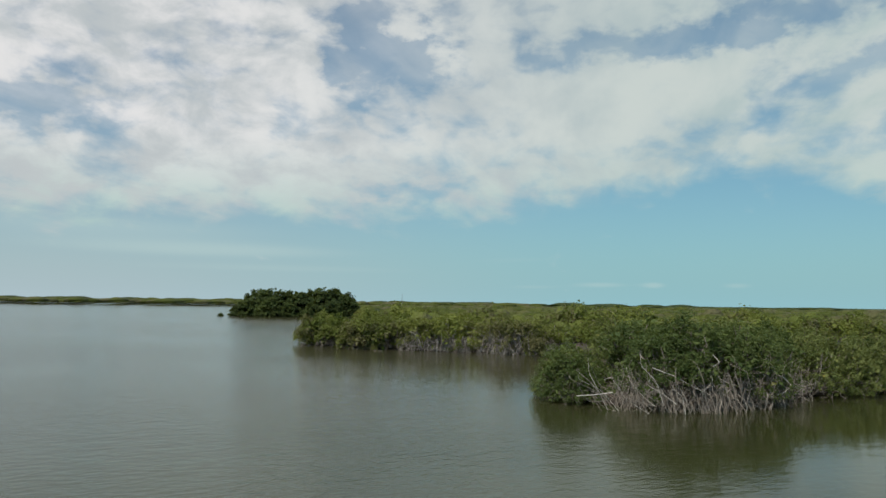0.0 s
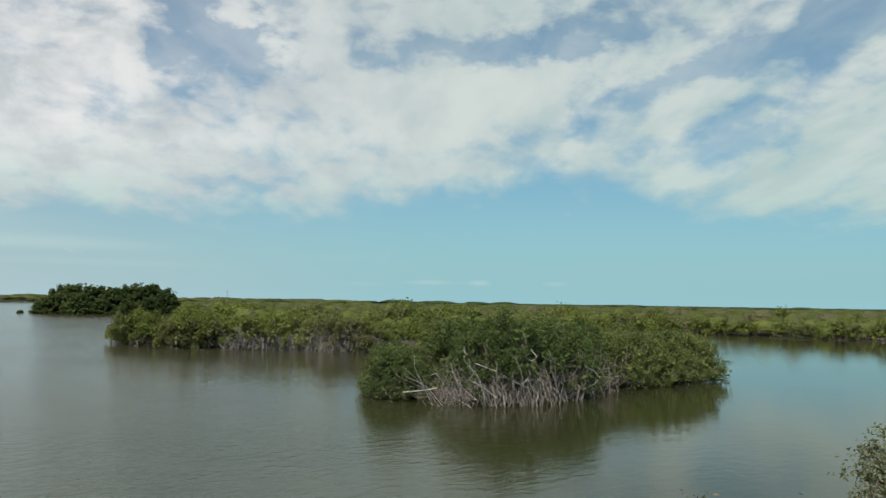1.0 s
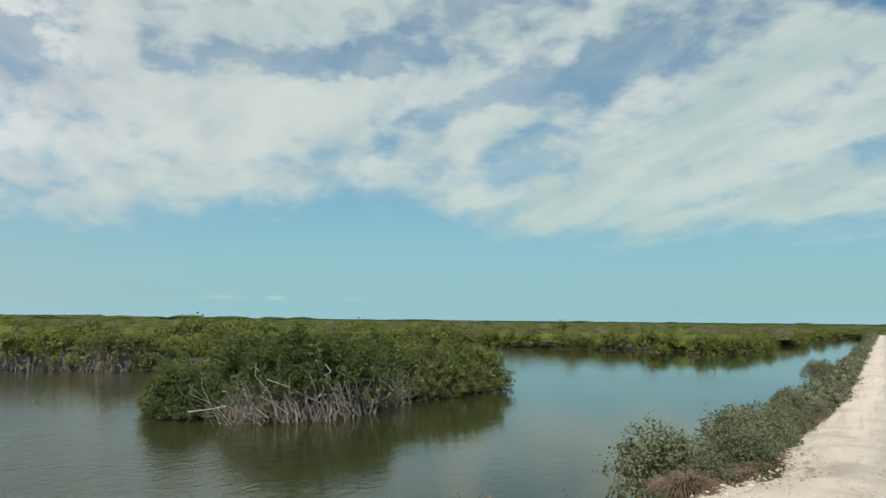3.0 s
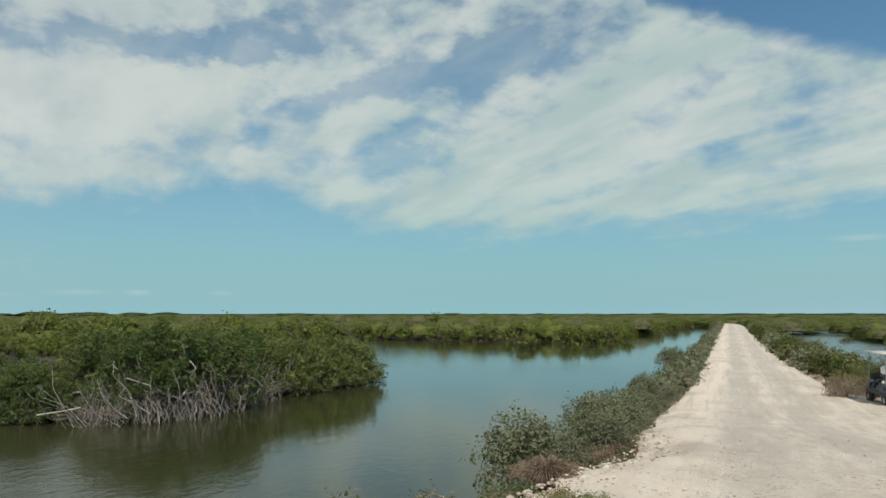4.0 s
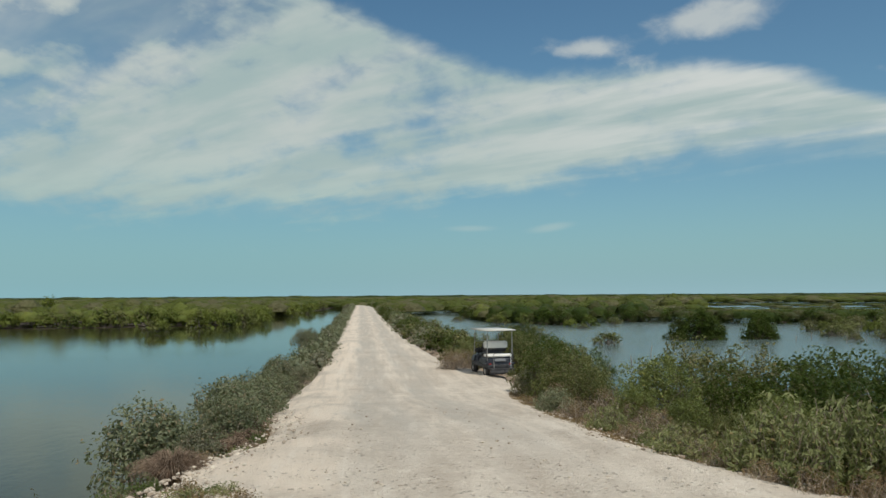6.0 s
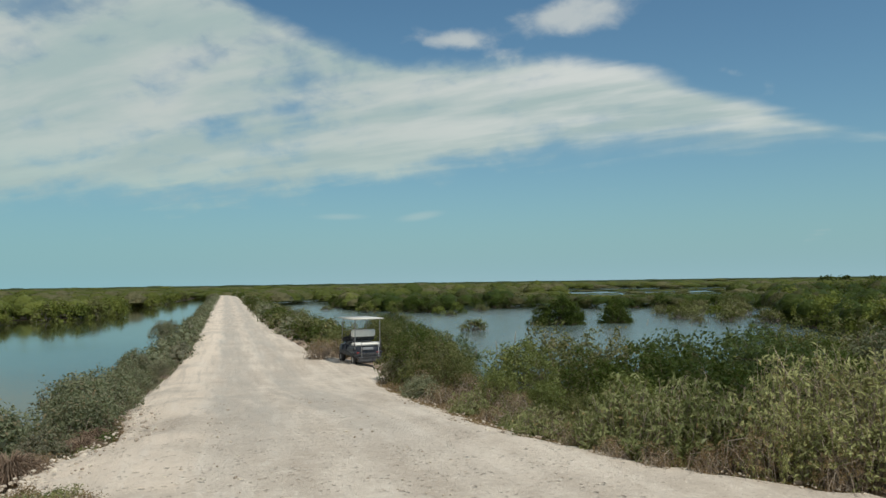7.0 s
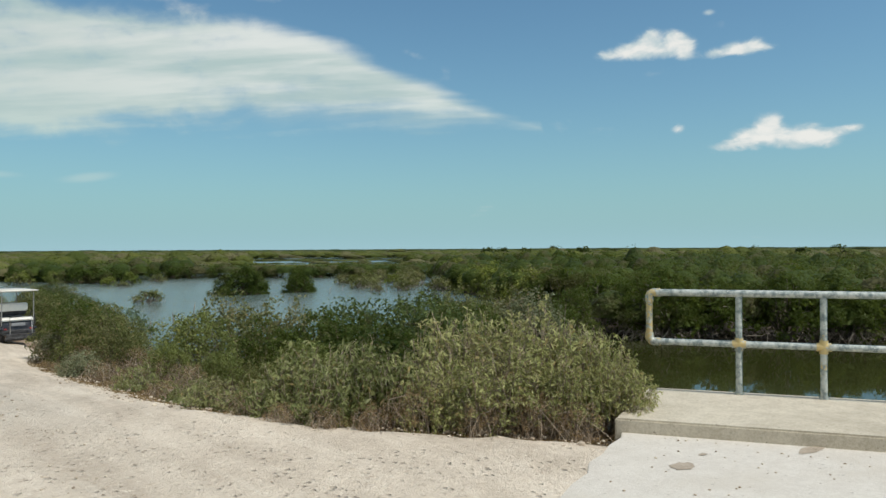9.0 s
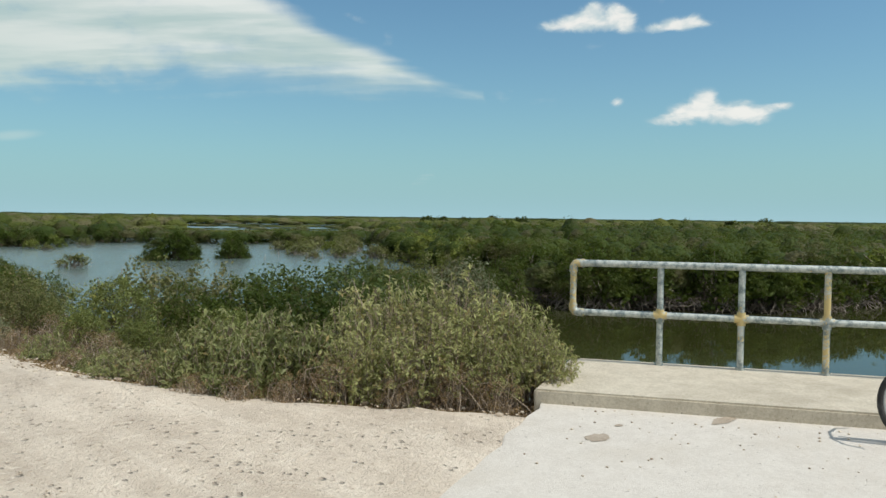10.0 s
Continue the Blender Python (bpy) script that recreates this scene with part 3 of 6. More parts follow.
def ground_height(x, y):
    """Causeway with banks that run down under the water."""
    x, y = np.asarray(x, float), np.asarray(y, float)
    top = road_height(y)
    left, right = np.interp(y, LEFT_Y, LEFT_X), np.interp(y, RIGHT_Y, RIGHT_X)
    off = np.maximum(np.maximum(left - x, x - right), 0.0)
    fade = np.clip((230 - y) / 25, 0, 1) * np.clip((y + 22) / 4, 0, 1)
    lip = np.clip(off / 0.5, 0, 1)
    slope = np.where(x < left, 0.62, 0.40)
    flat = np.where(x < left, 0.4, 1.6)
    h = top - 0.03 - 0.20 * np.clip((0.75 - off) / 0.2, 0, 1) - 0.12 * np.minimum(off, flat) - slope * np.maximum(off - flat, 0) + lip * 0.05 * lumps(x, y, 0.45)
    # the channel under the bridge
    s = (x - KERB_A[0]) * BRIDGE[0] + (y - KERB_A[1]) * BRIDGE[1]
    n = (x - KERB_A[0]) * ACROSS[0] + (y - KERB_A[1]) * ACROSS[1]
    chan = np.clip((s + 0.25) / 0.25, 0, 1) * np.clip((n - 1.45) / 0.25, 0, 1)
    bed = -3.1 + 0.15 * lumps(x, y, 3.0)
    h = np.where(chan > 0, h + (bed - h) * chan, h)
    h = bed + (h - bed) * fade
    return np.maximum(h, bed)


def spread_axis(low, dense_low, dense_high, high, step, grow=1.22):
    out = list(np.arange(dense_low, dense_high + step / 2, step))
    d, v = step, dense_high
    while v < high:
        d *= grow
        v += d
        out.append(min(v, high))
    d, v = step, dense_low
    while v > low:
        d *= grow
        v -= d
        out.insert(0, max(v, low))
    return np.array(out)


def grid_faces(nx, ny):
    i, j = np.meshgrid(np.arange(nx - 1), np.arange(ny - 1), indexing="ij")
    a = i * ny + j
    return np.stack([a, a + ny, a + ny + 1, a + 1], -1).reshape(-1, 4)


def build_ground():
    xs = spread_axis(-4200, -5.5, 13, 4200, 0.25)
    ys = spread_axis(-4200, -3, 48, 4200, 0.25, 1.12)
    X, Y = np.meshgrid(xs, ys, indexing="ij")
    Z = ground_height(X, Y)
    me = mesh_from("ground", np.stack([X, Y, Z], -1), grid_faces(len(xs), len(ys)), SOIL, True)
    tagged(link("ground", me), "brown soil bank and lagoon bed with leaf litter", "ground", kind="structure")
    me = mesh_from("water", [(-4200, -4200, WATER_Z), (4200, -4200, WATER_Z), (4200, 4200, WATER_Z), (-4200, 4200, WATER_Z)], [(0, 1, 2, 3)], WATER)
    tagged(link("water", me), "murky green-brown lagoon water with small ripples, sky reflection tinted into the flats", "water", kind="structure")


def build_road():
    """Crushed limestone track, crowned, with two worn wheel tracks and ragged edges."""
    ys = np.concatenate([np.arange(-1, 30, 0.14), np.arange(30, 216, 0.9)])
    us = np.linspace(0, 1, 55)
    L = np.interp(ys, LEFT_Y, LEFT_X) + 0.07 * lumps(ys, ys * 1.7, 0.9) + 0.05 * lumps(ys * 3.1, ys, 0.5)
    R = np.interp(ys, RIGHT_Y, RIGHT_X) + 0.07 * lumps(ys * 1.3, ys, 0.8, 2.0) + 0.05 * lumps(ys * 2.7, ys, 0.5, 1.0)
    L0, R0 = L, R
    L, R = L - np.interp(ys, [8, 13], [0.52, 0.45]), R + 0.40
    Y, U = np.meshgrid(ys, us, indexing="ij")
    X = L[:, None] + (R - L)[:, None] * U
    edge = np.minimum(X - L0[:, None], R0[:, None] - X)
    rim = np.minimum(U, 1 - U) * (R - L)[:, None]
    crown = 0.05 * np.clip(edge / 0.6, 0, 1) ** 0.5 - 0.05 - 0.16 * np.clip(-edge, 0, 1)
    wheel = -0.022 * np.exp(-((X - 0.0) / 0.32) ** 2) - 0.022 * np.exp(-((X - 1.75) / 0.32) ** 2)
    berm = 0.05 * np.exp(-((edge - 0.45) / 0.22) ** 2) * (0.6 + 0.4 * lumps(X, Y, 0.35))
    Z = road_height(Y) + crown + wheel + berm + 0.004 * lumps(X, Y, 0.17) + 0.005 * lumps(X, Y * 0.6, 0.5)
    Z += 0.025 * np.clip(1 - np.abs(edge) / 0.5, 0, 1) * lumps(X, Y, 0.13)
    Z = np.where(rim < 0.01, Z - 0.25, Z)
    deck = (X - KERB_A[0]) * BRIDGE[0] + (Y - KERB_A[1]) * BRIDGE[1]
    Z = np.where(deck > 0.2, np.minimum(Z, -0.05), np.where(deck > -0.6, np.minimum(Z, 0.004), Z))
    me = mesh_from("road", np.stack([X, Y, Z], -1), grid_faces(len(ys), len(us))[:, ::-1], MARL, True)
    tagged(link("road", me), "pale crushed limestone track with worn wheel tracks", "road", kind="structure")


build_ground()
build_road()


# ---- bridge deck, kerb and rail ----
def on_bridge(s, n):
    p = KERB_A + BRIDGE * s + ACROSS * n
    return p[0], p[1]


def prism(outline, low, high, bevel=0.02):
    bm = bmesh.new()
    f = bm.faces.new([bm.verts.new((x, y, low)) for x, y in outline])
    r = bmesh.ops.extrude_face_region(bm, geom=[f])
    for v in r["geom"]:
        if isinstance(v, bmesh.types.BMVert):
            v.co.z = high
    bmesh.ops.recalc_face_normals(bm, faces=bm.faces)
    if bevel:
        bmesh.ops.bevel(bm, geom=[e for e in bm.edges], offset=bevel, segments=2, affect="EDGES")
    return bm


def build_deck():
    # ragged end of the slab, then straight along the bridge
    rng = np.random.default_rng(4)
    end = [on_bridge(0.05 - 0.02 * n + 0.02 * rng.normal(), n) for n in np.linspace(-8.6, 0.1, 30)]
    outline = end + [on_bridge(16, 0.1), on_bridge(16, -8.6)]
    deck = part("bridge_deck", prism(outline, -0.45, 0.012, 0.008), DECK, None)
    tagged(deck, "pale worn concrete bridge deck slab", "bridge deck", kind="structure")
    kerb = [on_bridge(-0.03, -0.02), on_bridge(-0.08, 1.66), on_bridge(16, 1.66), on_bridge(16, 0.0)]
    k = part("kerb", prism(kerb, -0.6, 0.14, 0.018), CURB, None)
    tagged(k, "raised weathered concrete kerb along the bridge", "kerb", kind="structure")
    lip = [on_bridge(0.0, 1.663), on_bridge(0.0, 1.77), on_bridge(16, 1.77), on_bridge(16, 1.663)]
    tagged(part("kerb_lip", prism(lip, -2.6, 0.128, 0.012), CURB, None), "narrow concrete edge beam of the bridge", "kerb", kind="structure")


build_deck()


def build_rail():
    rail = thing("railing", "galvanised pipe railing with flaking yellow paint on the kerb", "railing")
    lower, upper, n0 = 0.675, 1.215, 1.57

    def at(s, z):
        return (*on_bridge(s, n0), z)

    def pipe(name, pts, r, label="", mat=PIPE):
        link(name, tube_mesh(name, [(pts, r, r)], mat, 14), rail, label)

    s0, step = -0.04, 0.815
    pipe("top_rail", [at(s0 + 0.05 + 0.5 * i, upper) for i in range(31)], 0.038)
    pipe("middle_rail", [at(s0 + 0.05 + 0.5 * i, lower) for i in range(31)], 0.036)
    pipe("end_upright", [at(s0, lower + 0.05), at(s0, 0.9), at(s0, upper - 0.05)], 0.036, "upright with worn yellow paint", PIPE_YELLOW)
    for z, d in ((upper, -1), (lower, 1)):
        arc = [(*on_bridge(s0 + 0.055 * (1 - math.cos(a)), n0), z + d * 0.055 * (1 - math.sin(a))) for a in np.linspace(0, math.pi / 2, 8)]
        pipe("elbow", [at(s0, z + d * 0.10)] + arc + [at(s0 + 0.12, z)], 0.046, "rusty yellow elbow fitting", PIPE_YELLOW)
    for i in range(1, 18):
        s = s0 + 0.11 + step * i
        pipe("post", [at(s, 0.13), at(s, 0.5), at(s, upper - 0.02)], 0.034, *(("post with worn yellow paint", PIPE_YELLOW) if i % 3 == 0 else ()))
        pipe("collar", [at(s - 0.07, lower), at(s, lower), at(s + 0.07, lower)], 0.045, "yellowed rail joint", PIPE_YELLOW)
        pipe("collar", [at(s, lower - 0.07), at(s, lower), at(s, lower + 0.07)], 0.044, "yellowed rail joint", PIPE_YELLOW)
        pipe("foot_ring", [at(s, 0.138), at(s, 0.165)], 0.048)


build_rail()


# ---- mangroves ----
def root_lines(rng, width, count, top, depth=None, r=0.022):
    """Stilt roots that arch out of the stems and down into the water, with a tangle of thin dead shoots among them."""
    depth = depth or width
    lines = []
    for i in range(count):
        a = rng.uniform(0, 2 * np.pi)
        q = math.sqrt(rng.uniform(0.1, 1))
        foot = np.array([math.cos(a) * q * width / 2, math.sin(a) * q * depth / 2, -0.5])
        if i % 5 < 3:
            head = np.array([foot[0] * rng.uniform(0.55, 0.9) + rng.normal(0, 0.2), foot[1] * rng.uniform(0.55, 0.9) + rng.normal(0, 0.2), top * rng.uniform(0.2, 0.8)])
            s = np.linspace(0, 1, 6)[:, None]
            p = head + (foot - head) * s
            p[:, :2] += (foot - head)[:2] * (np.sin(s * np.pi) * 0.35)
            p += rng.normal(0, 0.07, (6, 3)) * (s < 0.9)
            lines.append((p, r * rng.uniform(0.7, 1.3), r * rng.uniform(0.6, 1.0)))
        else:
            foot[2] = rng.uniform(0.0, 0.5) * top
            tip = foot + np.array([rng.normal(0, 0.5), rng.normal(0, 0.5), rng.uniform(0.0, 0.75) * top])
            lines.append((bent(rng, foot, tip, 6, 0.55), r * rng.uniform(0.5, 0.9), r * 0.3))
    return lines


def limb_lines(rng, lobes, height, r=0.05, twigs=3):
    lines = []
    for c, rad in lobes:
        a = np.array([c[0] * 0.3 + rng.normal(0, 0.1), c[1] * 0.3 + rng.normal(0, 0.1), height * rng.uniform(0.04, 0.15)])
        lines.append((bent(rng, a, c + np.array([0, 0, rad[2] * 0.4]), 6, 0.35), r, r * 0.35))
        for k in range(twigs):
            b = c + unit(rng.normal(0, 1, 3)) * rad * rng.uniform(0.6, 1.0)
            lines.append((bent(rng, c + (a - c) * rng.uniform(0.1, 0.5), b, 4, 0.3), r * 0.4, r * 0.12))
    return lines


def mound(rng, width, height, count, skirt=0.12, depth=None, puff=(0.13, 0.21), rim=0):
    """Many rounded lobes set over a dome, the outer ones hanging low; rim: further ones that hang to the ground all round."""
    depth = depth or width
    out = []
    for i in range(count):
        a, r = i * 2.39996 + rng.uniform(-0.5, 0.5), math.sqrt((i + 0.4) / count) * rng.uniform(0.85, 1.0)
        k = rng.uniform(*puff)
        top = height * (skirt + (1 - skirt) * (1 - r ** 2.2) ** 0.6) * rng.uniform(0.82, 1.04)
        rz = height * k * rng.uniform(0.9, 1.35)
        zc = max(top - rz, skirt * height + rz * 0.35)
        q = r * (0.5 - k * 0.75)
        out.append((np.array([math.cos(a) * q * width, math.sin(a) * q * depth, zc]), np.array([k * width, k * depth, rz])))
    for i in range(rim):
        a, k = (i + rng.uniform(-0.3, 0.3)) * 2 * math.pi / rim, rng.uniform(0.09, 0.13)
        out.append((np.array([math.cos(a) * 0.40 * width, math.sin(a) * 0.40 * depth, height * rng.uniform(0.08, 0.26)]), np.array([k * width, k * depth, height * k * 1.2])))
    return out


def mangrove(seed, width, height, leaf, count, leafmat, barkmat, roots=40, lobes=20, skirt=0.12, label="", per=14, spread=None, group="", root_top=0.3, sides=4, twigs=3, root_r=0.022, jitter=0.33, puff=(0.15, 0.24), inner=0.74, fill=0.10, big=2.6, clump=0.0, rim=0):
    """A mangrove: fine leaves in boughs over lobes, coarser shaded ones within, crooked limbs and stilt roots."""
    rng = np.random.default_rng(seed)
    t = thing("mangrove_tree", label, "mangrove", group)
    lb = mound(rng, width, height, lobes, skirt, None, puff, rim)
    at, out = foliage_points(rng, lb, count, per, spread or leaf * 0.9, 0.04, 0.10, clump)
    deep, way = foliage_points(rng, [(c, r * inner) for c, r in lb], int(count * fill), 1, leaf * 0.5, 0.04, 0.12)
    size = np.concatenate([np.full(len(at), leaf), np.full(len(deep), leaf * big)])
    link("crown", leaf_mesh("crown", rng, np.concatenate([at, deep]), np.concatenate([out, way]), size, size * 0.6, leafmat, jitter=jitter), t)
    link("trunk", tube_mesh("trunk", limb_lines(rng, lb, height, 0.05, twigs), barkmat, sides), t)
    if roots:
        tagged(link("root_tangle", tube_mesh("root_tangle", root_lines(rng, width * 0.92, roots, height * root_top, None, root_r), barkmat, sides), t), kind="stuff")
    return t


def inside(poly, x, y):
    poly = np.asarray(poly, float)
    c = np.zeros(np.shape(x), bool)
    for (x0, y0), (x1, y1) in zip(poly, np.roll(poly, -1, 0)):
        if y0 != y1:
            c ^= ((y0 > y) != (y1 > y)) & (x < (x1 - x0) * (y - y0) / (y1 - y0) + x0)
    return c


def mudbank(name, outline, seed, label):
    """Low bank of mud and roots just above the water, with a ragged rim."""
    rng = np.random.default_rng(seed)
    rim = []
    for (x0, y0), (x1, y1) in zip(outline, outline[1:] + outline[:1]):
        d = math.hypot(x1 - x0, y1 - y0)
        n = max(2, min(40, int(d / 1.2)))
        for k in range(n):
            f = k / n
            rim.append((x0 + (x1 - x0) * f + rng.normal(0, 0.18), y0 + (y1 - y0) * f + rng.normal(0, 0.18)))
    tagged(part(name, prism(rim, WATER_Z - 0.6, WATER_Z + 0.04, 0), MUD, None), label, "mudbank", kind="structure")


mudbank("ground_island", [(-28.0, 24.2), (-25.4, 22.0), (-22.2, 22.6), (-21.2, 26.5), (-21.0, 33), (-20.2, 38), (-19.6, 41.6), (-24, 42.5), (-31, 36), (-32, 29)], 31, "dark mud under the small mangrove island")
mudbank("ground_west", [(-68.5, 27.5), (-59, 30), (-53, 36), (-46, 41), (-45.5, 50), (-50, 75), (-55, 106), (-33, 106), (-24, 109), (-17, 112.5), (-18, 157), (-10, 230), (-9, 330), (-420, 330), (-260, 190), (-150, 95), (-100, 58), (-80, 41)], 32, "dark mud and roots under the mangrove shore")
mudbank("ground_east", [(28.5, 21), (33.5, 14.2), (40, 13), (75, 6), (300, -30), (330, 120), (130, 130), (102, 122), (67, 80), (51, 64), (45, 51), (37, 37), (31, 28)], 33, "dark mud and roots under the mangrove bank")


ISLE = "dense green red mangrove on tangled grey prop roots in the water"
LOW = "dense green mangrove with foliage hanging to the water"
MID = "low rounded green mangrove standing in the lagoon"
mid_kinds = [mangrove(100 + i, 5.0, 2.9, 0.28, 1150, LEAF_SHORE, BARK_GREY, 8, 16, 0.02 if i else 0.16, MID, group="mangroves across the lagoon", sides=3, twigs=0, per=6, jitter=0.4, puff=(0.15, 0.23), clump=0.26) for i in range(4)]
front_kinds = [mangrove(120 + i, 5.0, 3.0, 0.15, 5200, LEAF_SHORE, BARK_GREY, 24, 20, 0.02, LOW, group="mangroves across the lagoon", sides=3, twigs=1, root_top=0.25, per=8, jitter=0.45, clump=0.20, puff=(0.13, 0.20)) for i in range(2)]
twiggy_kinds = [mangrove(125 + i, 4.6, 2.9, 0.14, 3000, LEAF_SHORE, BARK_ASH, 190, 18, 0.16, "half-bare mangrove with ash-grey stems at the water", group="half-bare mangroves of the shore", sides=3, twigs=4, root_top=0.62, per=8, jitter=0.45, clump=0.20, root_r=0.016) for i in range(2)]
bank_kinds = [mangrove(240 + i, 4.6, 3.2, 0.120, 6000, LEAF_BANK, BARK_GREY, 90, 28, 0.10, "dense dark green mangrove above a rooty bank", group="mangroves across the channel", root_top=0.25, sides=3, per=7, clump=0.17, puff=(0.12, 0.19), jitter=0.5) for i in range(2)]
open_kinds = [mangrove(200 + i, 4.8, 3.5, 0.100, 8200, LEAF_DEEP, BARK_GREY, 420, 26, 0.24, ISLE, group="mangroves of the small island", root_top=0.52, twigs=4, root_r=0.015, per=7, clump=0.17, puff=(0.12, 0.20), jitter=0.5) for i in range(2)]
low_kinds = [mangrove(220 + i, 4.6, 3.2, 0.105, 8200, (LEAF_MANGROVE, LEAF_DEEP, LEAF_MANGROVE)[i], BARK_GREY, 30, 28, 0.02, LOW, group="mangroves of the small island", root_top=0.3, sides=3, per=7, clump=0.17, puff=(0.12, 0.20), jitter=0.45, rim=12) for i in range(3)]


def rank(kinds, spots, z, seed=0):
    """Sets the first of each kind in place and copies for the rest."""
    used = set()
    for i, (x, y, s, *which) in enumerate(spots):
        k = which[0] if which else i % len(kinds)
        turn = (i * 97 + seed * 31) % 360
        if kinds[k].get("set") is None and k not in used:
            used.add(k)
            kinds[k]["set"] = 1
            place(kinds[k], x, y, z, turn, s)
        else:
            set_copy(kinds[k], x, y, z, turn, s, 0.92 + 0.16 * ((i * 0.618) % 1))


def along(points, gap, inset=0.0, seed=0, size=(0.8, 1.1)):
    """Spots along a shore line, shifted to its left by the inset."""
    rng = np.random.default_rng(seed)
    out = []
    for (x0, y0), (x1, y1) in zip(points, points[1:]):
        d = math.hypot(x1 - x0, y1 - y0)
        for k in range(max(1, round(d / gap))):
            f = (k + rng.uniform(0.2, 0.8)) / max(1, round(d / gap))
            i = inset + rng.uniform(-0.4, 0.7)
            out.append((x0 + (x1 - x0) * f - (y1 - y0) / d * i, y0 + (y1 - y0) * f + (x1 - x0) / d * i, rng.uniform(*size)))
    return out


rank(open_kinds, [(-21.4, 23.5, 0.86, 0), (-21.0, 25.0, 1.08, 1), (-21.0, 27.6, 1.06, 0), (-21.6, 30.4, 0.92, 1)], WATER_Z)
rank(low_kinds, [(-26.6, 23.3, 0.78, 1), (-25.0, 21.9, 0.72, 1), (-25.9, 22.6, 0.66, 0), (-24.1, 21.5, 0.52, 1), (-24.6, 26.2, 1.18, 1), (-23.6, 29.4, 1.18, 0), (-22.6, 34.4, 0.94, 2), (-26.0, 35.4, 1.0, 0), (-21.2, 38.2, 0.88, 2), (-25.0, 39.2, 0.95, 0),
                 (-20.6, 40.7, 0.80, 2), (-29.0, 28.6, 0.95, 0), (-28.5, 33.5, 1.0, 1), (-22.2, 40.4, 0.88, 0), (-20.9, 35.6, 0.84, 0), (-21.0, 33.0, 0.80, 2), (-20.6, 39.6, 0.82, 2), (-20.5, 37.4, 0.7, 0)], WATER_Z, 3)

SHORE_WEST = [(-46, 39.5), (-53, 34.5), (-59, 28.5), (-70, 26), (-80, 39), (-100, 56), (-130, 78)]
SHORE_NORTH = [(-15.5, 111), (-24, 107.5), (-33, 105), (-54, 104.5)]
SHORE_ROAD = [(-9, 232), (-16, 157), (-15.5, 111)]
west_edge = along(SHORE_WEST[:5][::-1], 2.3, 1.1, 1)
rank(front_kinds, [p for p in west_edge if -67.5 < p[0] < -57.5 and p[1] < 36] + [(-69.3, 28.0, 0.62), (-70.6, 30.8, 0.75)] + [(-44.5, 43, 1.0), (-44, 47, 1.0), (-61, 34, 1.0), (-66, 33, 1.0), (-56, 37.5, 1.1), (-51, 41.5, 1.1)], WATER_Z)
rank(twiggy_kinds, [p for p in west_edge if p[0] >= -57.5], WATER_Z, 2)
rank(mid_kinds, along(SHORE_WEST[4:][::-1], 2.8, 1.9, 1) + along(SHORE_NORTH[::-1], 3.4, 1.9, 2, (0.65, 0.95)) + along(SHORE_ROAD[::-1], 5.0, 1.9, 3, (0.6, 0.85))
     + [(-45, 52, 1.0), (-46, 58, 1.0), (-47.5, 64, 1.0), (-49, 70, 1.0), (-50.5, 76, 1.0), (-51.5, 82, 1.0), (-52.5, 88, 1.0), (-53.5, 94, 1.0), (-54.5, 100, 1.0)], WATER_Z)
rank(mid_kinds, [(-22.5, 88.5, 0.60), (-20.5, 101, 0.75), (-17.5, 104.5, 0.8), (-14.0, 113, 0.55), (-13.0, 150, 0.7), (-12, 178, 0.7), (-47.5, 38.5, 0.5)], WATER_Z, 5)

tall_kinds = [mangrove(300 + i, 12, 8.6, 0.62, 3800, LEAF_TALL, BARK_BROWN, 20, 26, 0.0, "tall dark green mangrove on a far islet", per=8, spread=0.26, group="tall mangroves of the far islet", sides=3, twigs=1, jitter=0.2, puff=(0.19, 0.28), clump=0.5, inner=0.85, fill=0.16, rim=12) for i in range(2)]
rank(tall_kinds, [(math.sin(radians(b)) * d, math.cos(radians(b)) * d, s) for b, d, s in ((42.6, 235, 0.60), (43.6, 240, 0.58), (45.4, 250, 0.60), (47.6, 230, 0.59), (49.6, 235, 0.61), (51.6, 225, 0.57), (61.5, 190, 0.54), (64.5, 180, 0.55), (66.5, 185, 0.57))] + [(math.sin(radians(b)) * d, math.cos(radians(b)) * d, k) for b, d, k in ((-72.8, 206, 0.40), (-72.1, 205, 0.62), (-71.3, 206, 0.84), (-70.4, 207, 0.95), (-69.5, 206, 0.94), (-68.6, 205, 0.83), (-67.8, 206, 0.86), (-67.0, 207, 0.92), (-66.2, 206, 0.96), (-65.4, 207, 0.95), (-64.8, 206, 0.74), (-73.9, 205, 0.16), (-70.6, 200, 0.60), (-69.0, 200, 0.50), (-67.4, 200, 0.52), (-66.0, 200, 0.55))], WATER_Z - 0.5)

NEAR_EAST = [(75, 4), (56, 8), (40, 11.5), (33, 12.5), (27, 20), (30, 27), (36, 36)]
rank(bank_kinds, along(NEAR_EAST[2:], 2.4, -2.0, 8, (0.75, 0.98)), WATER_Z, 2)
rank(mid_kinds, along(NEAR_EAST[:3], 3.2, -2.0, 9, (0.9, 1.1)) + along([(36, 36), (44, 50), (50, 62), (66, 78), (100, 120)], 3.0, -1.8, 10, (0.6, 0.95)), WATER_Z, 4)
pool_kinds = [mangrove(280 + i, 4.8, 3.0, 0.22, 1500, LEAF_BANK, BARK_BROWN, 30, 16, 0.06, "dark green mangrove on the shore of a shallow pool", group="mangroves of the shallow pools", sides=3, twigs=0, per=10, jitter=0.3, puff=(0.17, 0.26), clump=0.3) for i in range(3)]
